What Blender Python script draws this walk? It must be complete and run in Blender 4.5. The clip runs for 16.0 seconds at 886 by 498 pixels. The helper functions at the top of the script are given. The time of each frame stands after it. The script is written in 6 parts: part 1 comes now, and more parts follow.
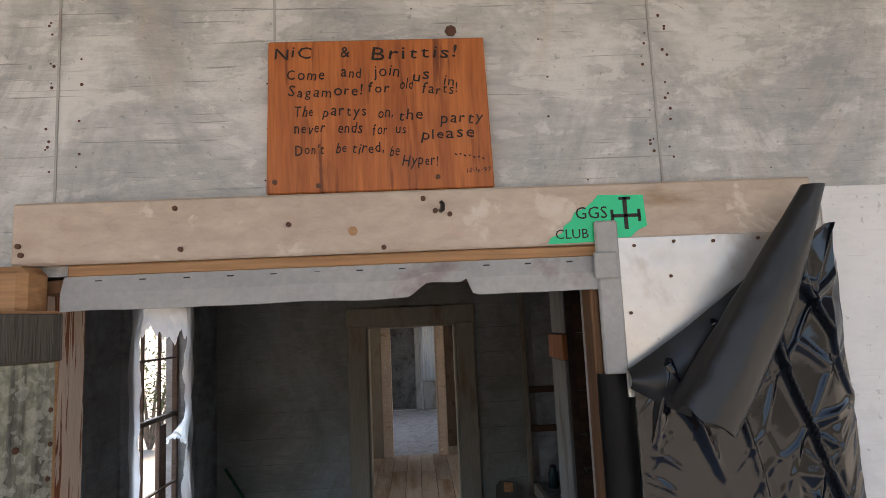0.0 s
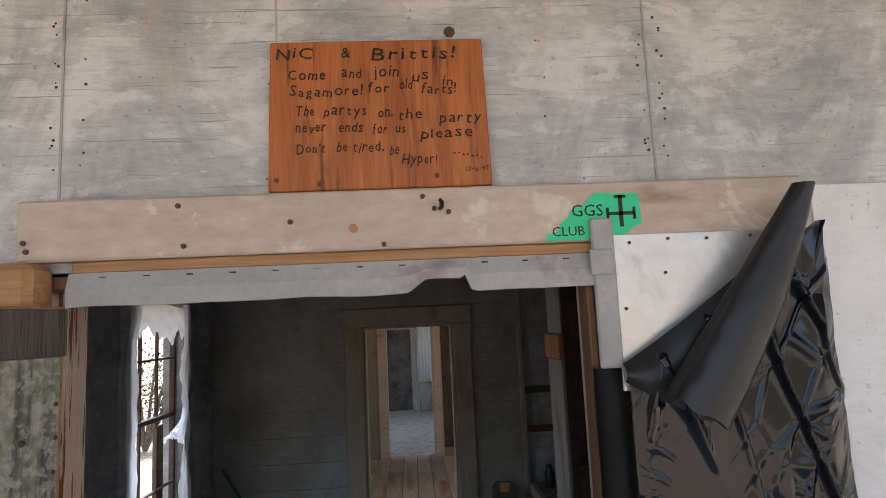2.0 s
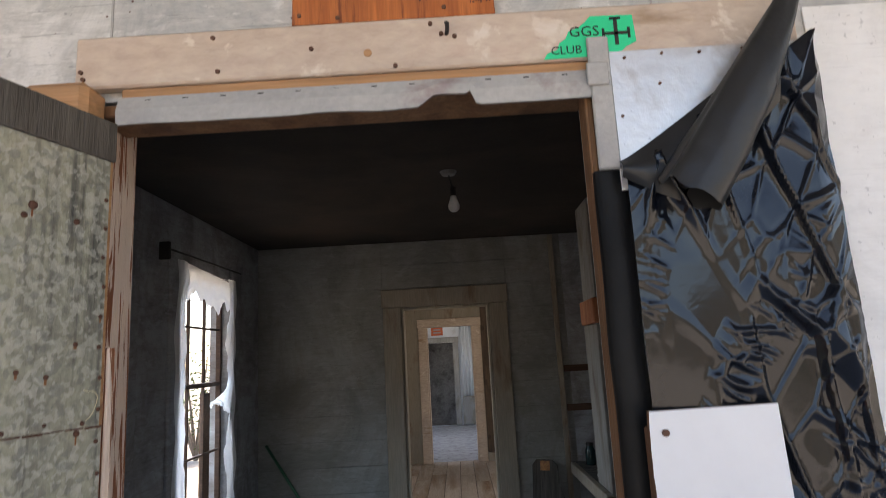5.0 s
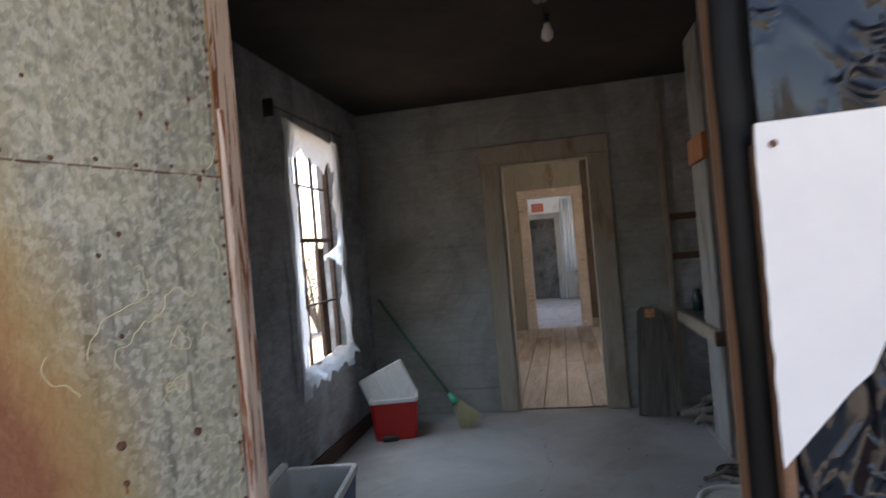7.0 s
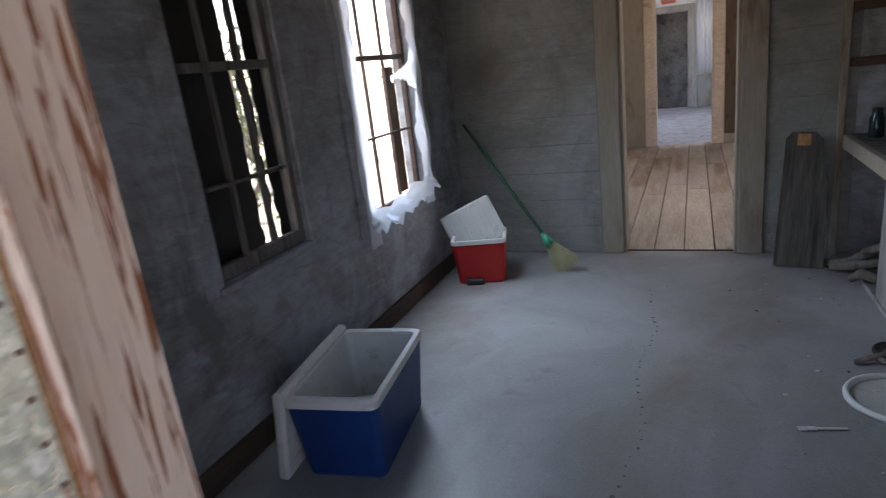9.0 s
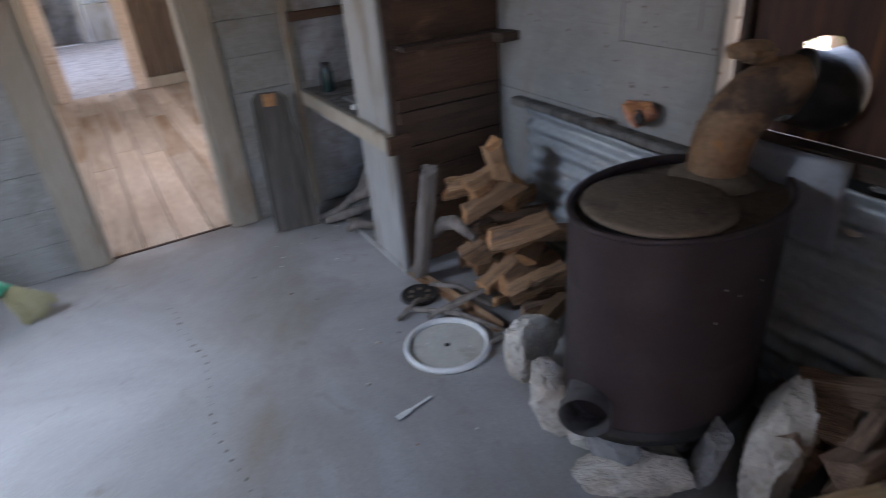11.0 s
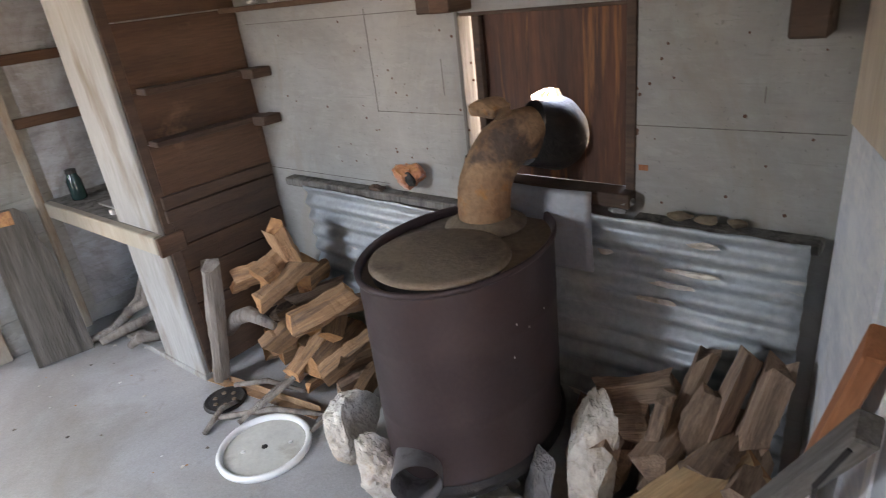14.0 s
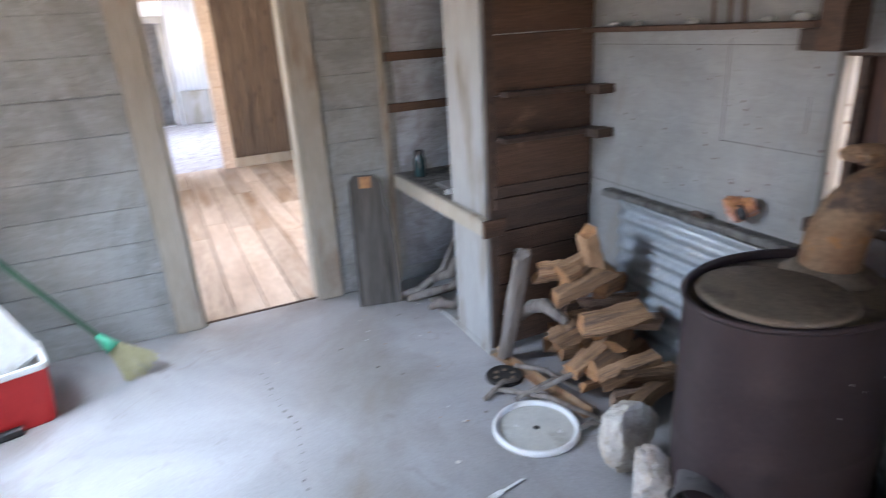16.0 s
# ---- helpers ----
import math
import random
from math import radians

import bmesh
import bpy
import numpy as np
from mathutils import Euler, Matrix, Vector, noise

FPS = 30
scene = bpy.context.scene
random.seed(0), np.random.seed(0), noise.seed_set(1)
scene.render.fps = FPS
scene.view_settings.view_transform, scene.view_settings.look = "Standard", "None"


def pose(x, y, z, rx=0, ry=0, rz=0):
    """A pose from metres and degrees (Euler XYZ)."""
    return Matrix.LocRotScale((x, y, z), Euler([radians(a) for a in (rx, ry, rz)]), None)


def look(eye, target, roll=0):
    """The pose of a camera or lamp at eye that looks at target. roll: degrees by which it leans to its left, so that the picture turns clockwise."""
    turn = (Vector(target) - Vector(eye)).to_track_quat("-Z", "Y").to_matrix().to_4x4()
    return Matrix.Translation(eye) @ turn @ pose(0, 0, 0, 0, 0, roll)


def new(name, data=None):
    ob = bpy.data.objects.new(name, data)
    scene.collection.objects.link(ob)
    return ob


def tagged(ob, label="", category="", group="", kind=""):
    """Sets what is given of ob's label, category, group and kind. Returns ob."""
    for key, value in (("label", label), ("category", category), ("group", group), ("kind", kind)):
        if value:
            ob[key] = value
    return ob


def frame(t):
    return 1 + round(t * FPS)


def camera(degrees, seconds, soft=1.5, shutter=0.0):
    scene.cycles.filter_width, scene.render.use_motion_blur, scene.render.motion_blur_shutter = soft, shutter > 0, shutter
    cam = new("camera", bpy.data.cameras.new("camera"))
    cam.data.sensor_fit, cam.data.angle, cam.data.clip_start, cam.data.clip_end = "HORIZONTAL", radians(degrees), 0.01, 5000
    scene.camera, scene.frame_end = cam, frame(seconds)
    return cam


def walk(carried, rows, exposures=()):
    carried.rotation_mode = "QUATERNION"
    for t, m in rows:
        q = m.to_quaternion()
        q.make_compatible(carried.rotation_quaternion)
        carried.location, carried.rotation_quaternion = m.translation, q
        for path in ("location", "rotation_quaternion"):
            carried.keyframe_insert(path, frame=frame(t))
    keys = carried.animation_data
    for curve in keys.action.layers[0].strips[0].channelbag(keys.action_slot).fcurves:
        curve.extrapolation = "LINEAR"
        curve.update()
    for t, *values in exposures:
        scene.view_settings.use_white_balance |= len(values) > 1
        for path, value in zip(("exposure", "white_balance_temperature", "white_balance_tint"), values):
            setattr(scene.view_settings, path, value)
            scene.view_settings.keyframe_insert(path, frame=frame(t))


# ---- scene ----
DEGREES = 72.37
cam = camera(DEGREES, 16.0, soft=0.8, shutter=0.5)
PATH = [
    (0, 0.5807, 3.3303, 1.9974, -2.458, 6.970, 2.581),
    (0.5, 0.5714, 3.3304, 1.9933, -2.807, 6.834, 2.664),
    (1, 0.5718, 3.3266, 1.9925, -2.857, 6.923, 2.558),
    (1.5, 0.5742, 3.3205, 1.9923, -2.710, 6.935, 2.704),
    (2, 0.5743, 3.3127, 1.9869, -2.831, 7.128, 2.638),
    (2.5, 0.5900, 3.3151, 1.9975, -2.080, 8.082, 2.332),
    (3, 0.5854, 3.3259, 2.0000, -1.359, 9.635, 2.303),
    (5.5, 0.6224, 3.2824, 1.4868, 2.913, 10.180, 3.133),
    (6, 0.6262, 3.2730, 1.4440, 5.069, 7.340, 3.439),
    (6.5, 0.6719, 3.2411, 1.3902, 7.982, 4.226, 4.469),
    (7, 0.6162, 3.3082, 1.3214, 11.048, 0.376, 4.971),
    (7.5, 0.5430, 3.4280, 1.3900, 16.300, -5.150, 5.100),
    (8, 0.6600, 3.5900, 1.3800, 22.000, -9.350, 5.600),
    (8.2, 0.7350, 3.6450, 1.3750, 25.400, -10.800, 6.700),
    (10.4, 0.3400, 4.5400, 1.5250, -8.900, -26.000, 5.000),
    (10.6, 0.3350, 4.5600, 1.5700, -16.400, -27.900, 4.900),
    (11, 0.3915, 4.6265, 1.5836, -30.659, -28.956, 4.315),
    (11.5, 0.3848, 4.6516, 1.5663, -43.330, -29.211, 3.339),
    (12, 0.4096, 4.6346, 1.5325, -49.889, -28.342, 3.872),
    (12.5, 0.4420, 4.6236, 1.5421, -54.017, -27.924, 5.376),
    (13, 0.4623, 4.6136, 1.5429, -55.149, -26.487, 6.488),
    (13.5, 0.4644, 4.5980, 1.5487, -54.782, -26.011, 6.553),
    (14, 0.4430, 4.6163, 1.5661, -51.897, -24.095, 6.471),
    (14.5, 0.3993, 4.6266, 1.5856, -48.792, -22.510, 6.384),
    (15, 0.3696, 4.6438, 1.6058, -43.640, -20.108, 6.064),
    (15.5, 0.2815, 4.6345, 1.6309, -36.908, -19.092, 4.938),
    (16, 0.1613, 4.6404, 1.6110, -25.433, -20.427, 3.287),
]
EXPOSURES = [(0.0, 1.74, 7250, 16), (3.2, 1.79, 7250, 16), (5.3, 2.2, 7300, 16), (6.5, 2.3, 7350, 17), (7.5, 2.35, 7350, 17), (8.2, 2.45, 7300, 17), (9.2, 2.85, 7050, 20), (10.3, 3.3, 6800, 23), (11.0, 3.6, 7100, 23), (11.5, 4.2, 7700, 22), (12.0, 4.85, 8600, 22), (13.5, 4.88, 8600, 22), (14.5, 4.9, 7800, 22), (15.0, 4.82, 7450, 22), (16.0, 4.7, 6950, 21)]
walk(cam, [(t, pose(x, y, z, 90 + pitch, roll, yaw)) for t, x, y, z, yaw, pitch, roll in PATH], EXPOSURES)

# ---- light ----
world = bpy.data.worlds.new("world")
scene.world = world
world.use_nodes = True
wn = world.node_tree
sky = wn.nodes.new("ShaderNodeTexSky")
sky.sky_type, sky.sun_disc = "NISHITA", False
sky.sun_elevation, sky.sun_rotation = radians(52), radians(12)
wn.nodes["Background"].inputs["Strength"].default_value = 0.13
wn.links.new(sky.outputs["Color"], wn.nodes["Background"].inputs["Color"])
sun_data = bpy.data.lights.new("sun", "SUN")
sun_data.energy, sun_data.angle, sun_data.color = 3.6, radians(0.5), (1.0, 0.95, 0.86)
sun = new("sun", sun_data)
SUN_FROM = Vector((math.sin(radians(12)) * math.cos(radians(52)), math.cos(radians(12)) * math.cos(radians(52)), math.sin(radians(52))))
sun.matrix_world = look((0, 0, 20), Vector((0, 0, 20)) - SUN_FROM)


def window_lamp(name, at, w, h, watts, colour, spread=170):
    """Daylight falling through a window, as an area lamp in its opening."""
    d = bpy.data.lights.new(name, "AREA")
    d.shape, d.size, d.size_y, d.energy, d.color = "RECTANGLE", w, h, watts, colour
    d.spread = radians(spread)
    new(name, d).matrix_world = at


DAY = (0.86, 0.93, 1.0)
window_lamp("daylight_window_2", look((-1.09, 7.2, 1.5), (-0.1, 6.95, 0.0)), 0.6, 0.9, 2.7, (0.58, 0.78, 1.0), 120)
window_lamp("daylight_second_left", Matrix.Translation((-1.06, 10.0, 1.4)) @ Matrix.Rotation(radians(-90), 4, "Y"), 1.3, 1.1, 2.2, DAY)
window_lamp("daylight_second_right", Matrix.Translation((2.83, 9.8, 1.4)) @ Matrix.Rotation(radians(90), 4, "Y"), 1.3, 1.1, 3.4, (1, 0.96, 0.9))
window_lamp("daylight_third_left", Matrix.Translation((-1.06, 15.4, 1.4)) @ Matrix.Rotation(radians(-90), 4, "Y"), 1.5, 2.2, 2.4, DAY)
window_lamp("daylight_third_right", Matrix.Translation((3.13, 15.4, 1.4)) @ Matrix.Rotation(radians(90), 4, "Y"), 1.5, 2.2, 3.2, DAY)


# ---- materials ----
def mat(name, c1, c2, scale=4.0, stretch=(1, 1, 1), c3=None, s3=1.5, edge3=(0.55, 0.65), rough=0.75, metal=0.0, bump=0.15, bscale=60.0, bstretch=None, grain=0.12, vary=0.0, c4=None, s4=9.0, edge4=(0.62, 0.7), st4=(1, 1, 1), spec=0.4, dist=0.3):
    """A weathered surface: two mixed tones, patches of a third and a fourth, fine grain and relief."""
    m = bpy.data.materials.new(name)
    m.use_nodes = True
    t = m.node_tree
    n, l = t.nodes, t.links
    bsdf = n["Principled BSDF"]
    co = n.new("ShaderNodeTexCoord").outputs["Object"]
    if vary:
        info = n.new("ShaderNodeObjectInfo")
        off = n.new("ShaderNodeVectorMath")
        off.operation = "MULTIPLY_ADD"
        off.inputs[1].default_value = (37, 53, 71)
        l.new(info.outputs["Random"], off.inputs[0])
        l.new(co, off.inputs[2])
        co = off.outputs[0]

    def noise_tex(sc, st, detail=6.0, rough_=0.6):
        mp = n.new("ShaderNodeMapping")
        mp.inputs["Scale"].default_value = st
        l.new(co, mp.inputs["Vector"])
        tx = n.new("ShaderNodeTexNoise")
        tx.inputs["Scale"].default_value, tx.inputs["Detail"].default_value, tx.inputs["Roughness"].default_value = sc, detail, rough_
        tx.inputs["Distortion"].default_value = dist
        l.new(mp.outputs[0], tx.inputs["Vector"])
        return tx.outputs["Fac"]

    def ramp(fac, a, b):
        r = n.new("ShaderNodeValToRGB")
        r.color_ramp.elements[0].position, r.color_ramp.elements[1].position = a, b
        l.new(fac, r.inputs[0])
        return r.outputs["Color"]

    def mix(fac, a, b, mode="MIX"):
        x = n.new("ShaderNodeMix")
        x.data_type, x.blend_type = "RGBA", mode
        for sock, v in ((0, fac), (6, a), (7, b)):
            if isinstance(v, (int, float)):
                x.inputs[sock].default_value = v
            elif isinstance(v, tuple):
                x.inputs[sock].default_value = (*v, 1)
            else:
                l.new(v, x.inputs[sock])
        return x.outputs[2]

    col = mix(ramp(noise_tex(scale, stretch), 0.35, 0.65), c1, c2)
    if c3:
        col = mix(ramp(noise_tex(s3, stretch), *edge3), col, c3)
    if c4:
        col = mix(ramp(noise_tex(s4, st4), *edge4), col, c4)
    fine = noise_tex(bscale, bstretch or stretch, 4.0)
    g = ramp(fine, 0.2, 0.8)
    col = mix(grain, col, g, "OVERLAY")
    if vary:
        h = n.new("ShaderNodeHueSaturation")
        mm = n.new("ShaderNodeMapRange")
        mm.inputs["To Min"].default_value, mm.inputs["To Max"].default_value = 1 - vary, 1 + vary
        l.new(info.outputs["Random"], mm.inputs[0])
        l.new(mm.outputs[0], h.inputs["Value"])
        l.new(col, h.inputs["Color"])
        col = h.outputs[0]
    l.new(col, bsdf.inputs["Base Color"])
    rr = n.new("ShaderNodeMapRange")
    rr.inputs["To Min"].default_value, rr.inputs["To Max"].default_value = max(0.03, rough - 0.12), min(1, rough + 0.1)
    l.new(noise_tex(scale * 2.3, stretch), rr.inputs[0])
    l.new(rr.outputs[0], bsdf.inputs["Roughness"])
    bsdf.inputs["Metallic"].default_value = metal
    bsdf.inputs["Specular IOR Level"].default_value = spec
    if bump:
        b = n.new("ShaderNodeBump")
        b.inputs["Strength"].default_value, b.inputs["Distance"].default_value = bump, 0.02
        l.new(fine, b.inputs["Height"])
        l.new(b.outputs[0], bsdf.inputs["Normal"])
    return m


def whitewash(name, dark, mid, light, tan, patch=1.6, stroke=3.0, slant=7, scratch=0.35, tan_edge=(0.56, 0.72), rough=0.82, bump=0.3):
    """Thin brushed paint worn off in patches: broad clouds broken up by slanting brush strokes, stains, scratches and specks."""
    m = bpy.data.materials.new(name)
    m.use_nodes = True
    n, l = m.node_tree.nodes, m.node_tree.links
    bsdf = n["Principled BSDF"]
    co = n.new("ShaderNodeTexCoord").outputs["Object"]

    def tex(scale, st=(1, 1, 1), detail=8.0, rgh=0.65, turn=0.0, dist=0.4):
        mp = n.new("ShaderNodeMapping")
        mp.inputs["Scale"].default_value = st
        mp.inputs["Rotation"].default_value = (radians(turn), radians(turn), 0)
        l.new(co, mp.inputs["Vector"])
        tx = n.new("ShaderNodeTexNoise")
        tx.inputs["Scale"].default_value, tx.inputs["Detail"].default_value, tx.inputs["Roughness"].default_value, tx.inputs["Distortion"].default_value = scale, detail, rgh, dist
        l.new(mp.outputs[0], tx.inputs["Vector"])
        return tx.outputs["Fac"]

    def step(v, a, b):
        mr = n.new("ShaderNodeMapRange")
        mr.inputs["From Min"].default_value, mr.inputs["From Max"].default_value = a, b
        l.new(v, mr.inputs[0])
        return mr.outputs[0]

    def calc(op, a, b):
        x = n.new("ShaderNodeMath")
        x.operation = op
        for i, v in enumerate((a, b)):
            if isinstance(v, (int, float)):
                x.inputs[i].default_value = v
            else:
                l.new(v, x.inputs[i])
        return x.outputs[0]

    def mix(fac, a, b):
        x = n.new("ShaderNodeMix")
        x.data_type = "RGBA"
        for sock, v in ((0, fac), (6, a), (7, b)):
            if isinstance(v, tuple):
                x.inputs[sock].default_value = (*v, 1)
            else:
                l.new(v, x.inputs[sock])
        return x.outputs[2]

    cloud = tex(patch, (1, 1, 0.8), rgh=0.7, dist=1.2)
    brush = tex(stroke * 2.2, (1, 1, 4.5), rgh=0.72, turn=slant)
    brush2 = tex(stroke * 6, (1, 1, 3.5), rgh=0.72, turn=-2.4 * slant)
    both = calc("ADD", calc("MULTIPLY", cloud, 0.6), calc("ADD", calc("MULTIPLY", brush, 0.25), calc("MULTIPLY", brush2, 0.15)))
    col = mix(step(both, 0.42, 0.5), dark, mid)
    col = mix(step(both, 0.5, 0.6), col, light)
    flake = calc("MULTIPLY", step(tex(stroke * 3.1, (1, 1, 2.5), turn=slant), 0.56, 0.6), step(cloud, 0.4, 0.52))
    col = mix(calc("MULTIPLY", flake, 0.75), col, light)
    col = mix(calc("MULTIPLY", step(tex(patch * 1.4, (1, 1, 0.5), dist=1.4), *tan_edge), 0.6), col, tan)
    line = step(tex(7.0, (0.7, 0.7, 26), 5.0, 0.6, slant * 1.5), 0.63, 0.69)
    col = mix(calc("MULTIPLY", line, scratch), col, tuple(0.45 * v for v in dark))
    speck = step(tex(85.0, (1, 1, 1), 2.0, 0.5), 0.68, 0.73)
    col = mix(calc("MULTIPLY", speck, 0.5), col, tuple(0.6 * v for v in dark))
    l.new(col, bsdf.inputs["Base Color"])
    l.new(calc("ADD", calc("MULTIPLY", brush2, 0.2), rough - 0.1), bsdf.inputs["Roughness"])
    bsdf.inputs["Specular IOR Level"].default_value = 0.35
    b = n.new("ShaderNodeBump")
    b.inputs["Strength"].default_value, b.inputs["Distance"].default_value = bump, 0.012
    l.new(calc("ADD", both, calc("MULTIPLY", tex(70.0, (0.6, 0.6, 2)), 0.4)), b.inputs["Height"])
    l.new(b.outputs[0], bsdf.inputs["Normal"])
    return m


M_board = whitewash("weathered_wallboard", (0.36, 0.37, 0.372), (0.5, 0.5, 0.482), (0.71, 0.7, 0.675), (0.5, 0.44, 0.36), patch=3.0, scratch=0.6, bump=0.5)
# Pale board; its tone also carries the stronger daylight right of the plastic.
M_board_pale_lit = whitewash("pale_wallboard", (0.72, 0.71, 0.69), (0.8, 0.79, 0.77), (0.84, 0.83, 0.81), (0.7, 0.66, 0.6), scratch=0.15)
M_beam = mat("peeling_tan_paint", (0.53, 0.42, 0.33), (0.62, 0.5, 0.4), 3, (0.4, 1, 1.5), (0.4, 0.28, 0.19), 5, (0.6, 0.68), bump=0.2, bscale=34, bstretch=(0.6, 1, 1.3), grain=0.22, c4=(0.7, 0.6, 0.5), s4=9, edge4=(0.62, 0.66))
M_raw = mat("raw_pine", (0.5, 0.28, 0.14), (0.36, 0.18, 0.08), 5, (0.3, 1, 4), (0.14, 0.07, 0.035), 3, (0.55, 0.75), bump=0.25, bscale=40, bstretch=(0.15, 1, 3), grain=0.3)
M_rawv = mat("raw_pine_upright", (0.3, 0.16, 0.08), (0.2, 0.1, 0.05), 6, (3, 3, 0.3), (0.16, 0.08, 0.04), 3, (0.55, 0.7), bump=0.25, bscale=40, bstretch=(3, 3, 0.15), grain=0.3)
M_sign = mat("orange_plywood", (0.54, 0.17, 0.045), (0.36, 0.1, 0.026), 9, (4, 1, 0.35), (0.2, 0.055, 0.018), 11, (0.56, 0.66), rough=0.5, bump=0.12, bscale=55, bstretch=(4, 1, 0.2), grain=0.25)
M_ink = mat("black_ink", (0.02, 0.017, 0.015), (0.035, 0.025, 0.02), 30, rough=0.6, bump=0)
M_green = mat("green_vinyl", (0.0, 0.62, 0.27), (0.0, 0.68, 0.31), 6, rough=0.35, bump=0.04, grain=0.05)
M_felt = mat("grey_felt", (0.38, 0.37, 0.355), (0.46, 0.45, 0.425), 6, (1, 1, 1), (0.3, 0.23, 0.22), 5, bump=0.08, bscale=80, rough=0.85)
M_tin = mat("pale_spotted_tin", (0.62, 0.59, 0.56), (0.74, 0.72, 0.69), 2.5, (1, 1, 1), (0.42, 0.33, 0.25), 4.5, (0.58, 0.72), rough=0.33, metal=0.5, bump=0.1, bscale=24, grain=0.2, c4=(0.15, 0.12, 0.1), s4=60, edge4=(0.68, 0.72))
M_plastic = mat("black_plastic", (0.006, 0.0075, 0.011), (0.01, 0.012, 0.017), 5, rough=0.07, bump=0.02, bscale=30, grain=0.0, spec=0.42)
M_plastic_dull = mat("dull_black_plastic", (0.02, 0.0195, 0.019), (0.032, 0.031, 0.03), 5, rough=0.36, bump=0.08, bscale=22, grain=0.05, spec=0.35)
M_wrap = mat("black_jamb_plastic", (0.006, 0.006, 0.0065), (0.011, 0.011, 0.011), 5, rough=0.5, bump=0.1, bscale=30, grain=0.05, spec=0.15)
M_white = mat("white_painted_panel", (0.72, 0.72, 0.73), (0.78, 0.78, 0.78), 3, rough=0.45, bump=0.03, bscale=40, grain=0.04, c4=(0.6, 0.58, 0.55), s4=30, edge4=(0.7, 0.74))
M_chip = mat("chipboard_edge", (0.16, 0.08, 0.045), (0.22, 0.12, 0.07), 40, bump=0.3, bscale=90)
M_peel = mat("flaking_cream_paint", (0.68, 0.53, 0.42), (0.76, 0.61, 0.5), 4, (2, 2, 0.5), None, rough=0.8, bump=0.4, bscale=30, bstretch=(4, 12, 0.5), grain=0.15, c4=(0.27, 0.1, 0.045), s4=7, edge4=(0.535, 0.56), st4=(5, 10, 0.5), dist=0.8)
M_ply = mat("bare_tan_plywood", (0.52, 0.42, 0.32), (0.6, 0.5, 0.39), 3, (3, 3, 0.4), (0.44, 0.33, 0.23), 4, (0.55, 0.7), bump=0.1, bscale=30, bstretch=(5, 5, 0.4), grain=0.25, c4=(0.22, 0.16, 0.12), s4=40, edge4=(0.72, 0.76))
# Lighter and bluer than M_right: window light on this wall put into the colour.
M_lining = whitewash("window_lit_lining_board", (0.5, 0.53, 0.57), (0.62, 0.64, 0.66), (0.74, 0.74, 0.73), (0.5, 0.42, 0.33), patch=2.2, slant=60)
M_left = whitewash("sooty_blue_wallpaper", (0.2, 0.196, 0.196), (0.29, 0.29, 0.295), (0.38, 0.4, 0.43), (0.2, 0.16, 0.13), patch=2.4, slant=50, stroke=2.0)
M_far = whitewash("smoked_canvas_boards", (0.2, 0.198, 0.18), (0.25, 0.248, 0.23), (0.31, 0.31, 0.29), (0.17, 0.145, 0.11), patch=1.4, slant=2, tan_edge=(0.5, 0.7))
M_right = whitewash("speckled_pale_wallboard", (0.265, 0.26, 0.245), (0.305, 0.3, 0.284), (0.345, 0.34, 0.325), (0.25, 0.2, 0.15), patch=1.6, slant=3, tan_edge=(0.55, 0.75), scratch=0.2, bump=0.15)
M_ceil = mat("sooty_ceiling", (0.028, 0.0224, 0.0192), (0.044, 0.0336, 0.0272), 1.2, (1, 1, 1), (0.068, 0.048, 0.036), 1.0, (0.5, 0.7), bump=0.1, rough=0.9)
M_floor = mat("dusty_concrete_floor", (0.285, 0.277, 0.268), (0.355, 0.347, 0.338), 1.4, (1, 1, 1), (0.225, 0.195, 0.165), 0.8, (0.48, 0.7), bump=0.05, bscale=90, rough=0.42, grain=0.18, c4=(0.22, 0.195, 0.17), s4=5, edge4=(0.6, 0.8), spec=0.5, dist=1.4)
M_plank = mat("worn_floor_plank", (0.4, 0.31, 0.23), (0.5, 0.41, 0.32), 4, (3, 0.3, 1), (0.27, 0.165, 0.09), 1.2, (0.5, 0.66), bump=0.2, bscale=30, bstretch=(5, 0.3, 1), vary=0.18, grain=0.35)
M_casing = mat("aged_cream_casing", (0.288, 0.245, 0.187), (0.338, 0.295, 0.238), 3, (2, 2, 0.6), (0.216, 0.151, 0.101), 3, (0.54, 0.68), bump=0.15, bscale=30, bstretch=(4, 4, 0.3), grain=0.2)
M_cream = mat("blue_white_paint", (0.23, 0.225, 0.212), (0.289, 0.285, 0.272), 2.5, (2, 2, 0.5), (0.17, 0.14, 0.111), 3, (0.52, 0.68), bump=0.12, bscale=25, bstretch=(3, 3, 0.3), grain=0.2)
M_brown = mat("brown_stained_boards", (0.0816, 0.0422, 0.0245), (0.122, 0.0666, 0.0408), 2.5, (0.5, 1, 3), (0.0442, 0.0252, 0.017), 1.6, (0.48, 0.7), bump=0.2, bscale=35, bstretch=(0.3, 1, 4), grain=0.3, c4=(0.177, 0.102, 0.0612), s4=5, edge4=(0.62, 0.74))
M_darkboard = mat("dark_knotty_board", (0.075, 0.05, 0.034), (0.12, 0.083, 0.055), 4, (4, 4, 0.4), (0.05, 0.032, 0.023), 3, (0.5, 0.68), bump=0.3, bscale=30, bstretch=(5, 5, 0.3), grain=0.3, vary=0.15)
M_dark = mat("dark_stained_wood", (0.055, 0.033, 0.024), (0.09, 0.055, 0.038), 5, (0.4, 0.4, 3), bump=0.2, bscale=40, grain=0.25)
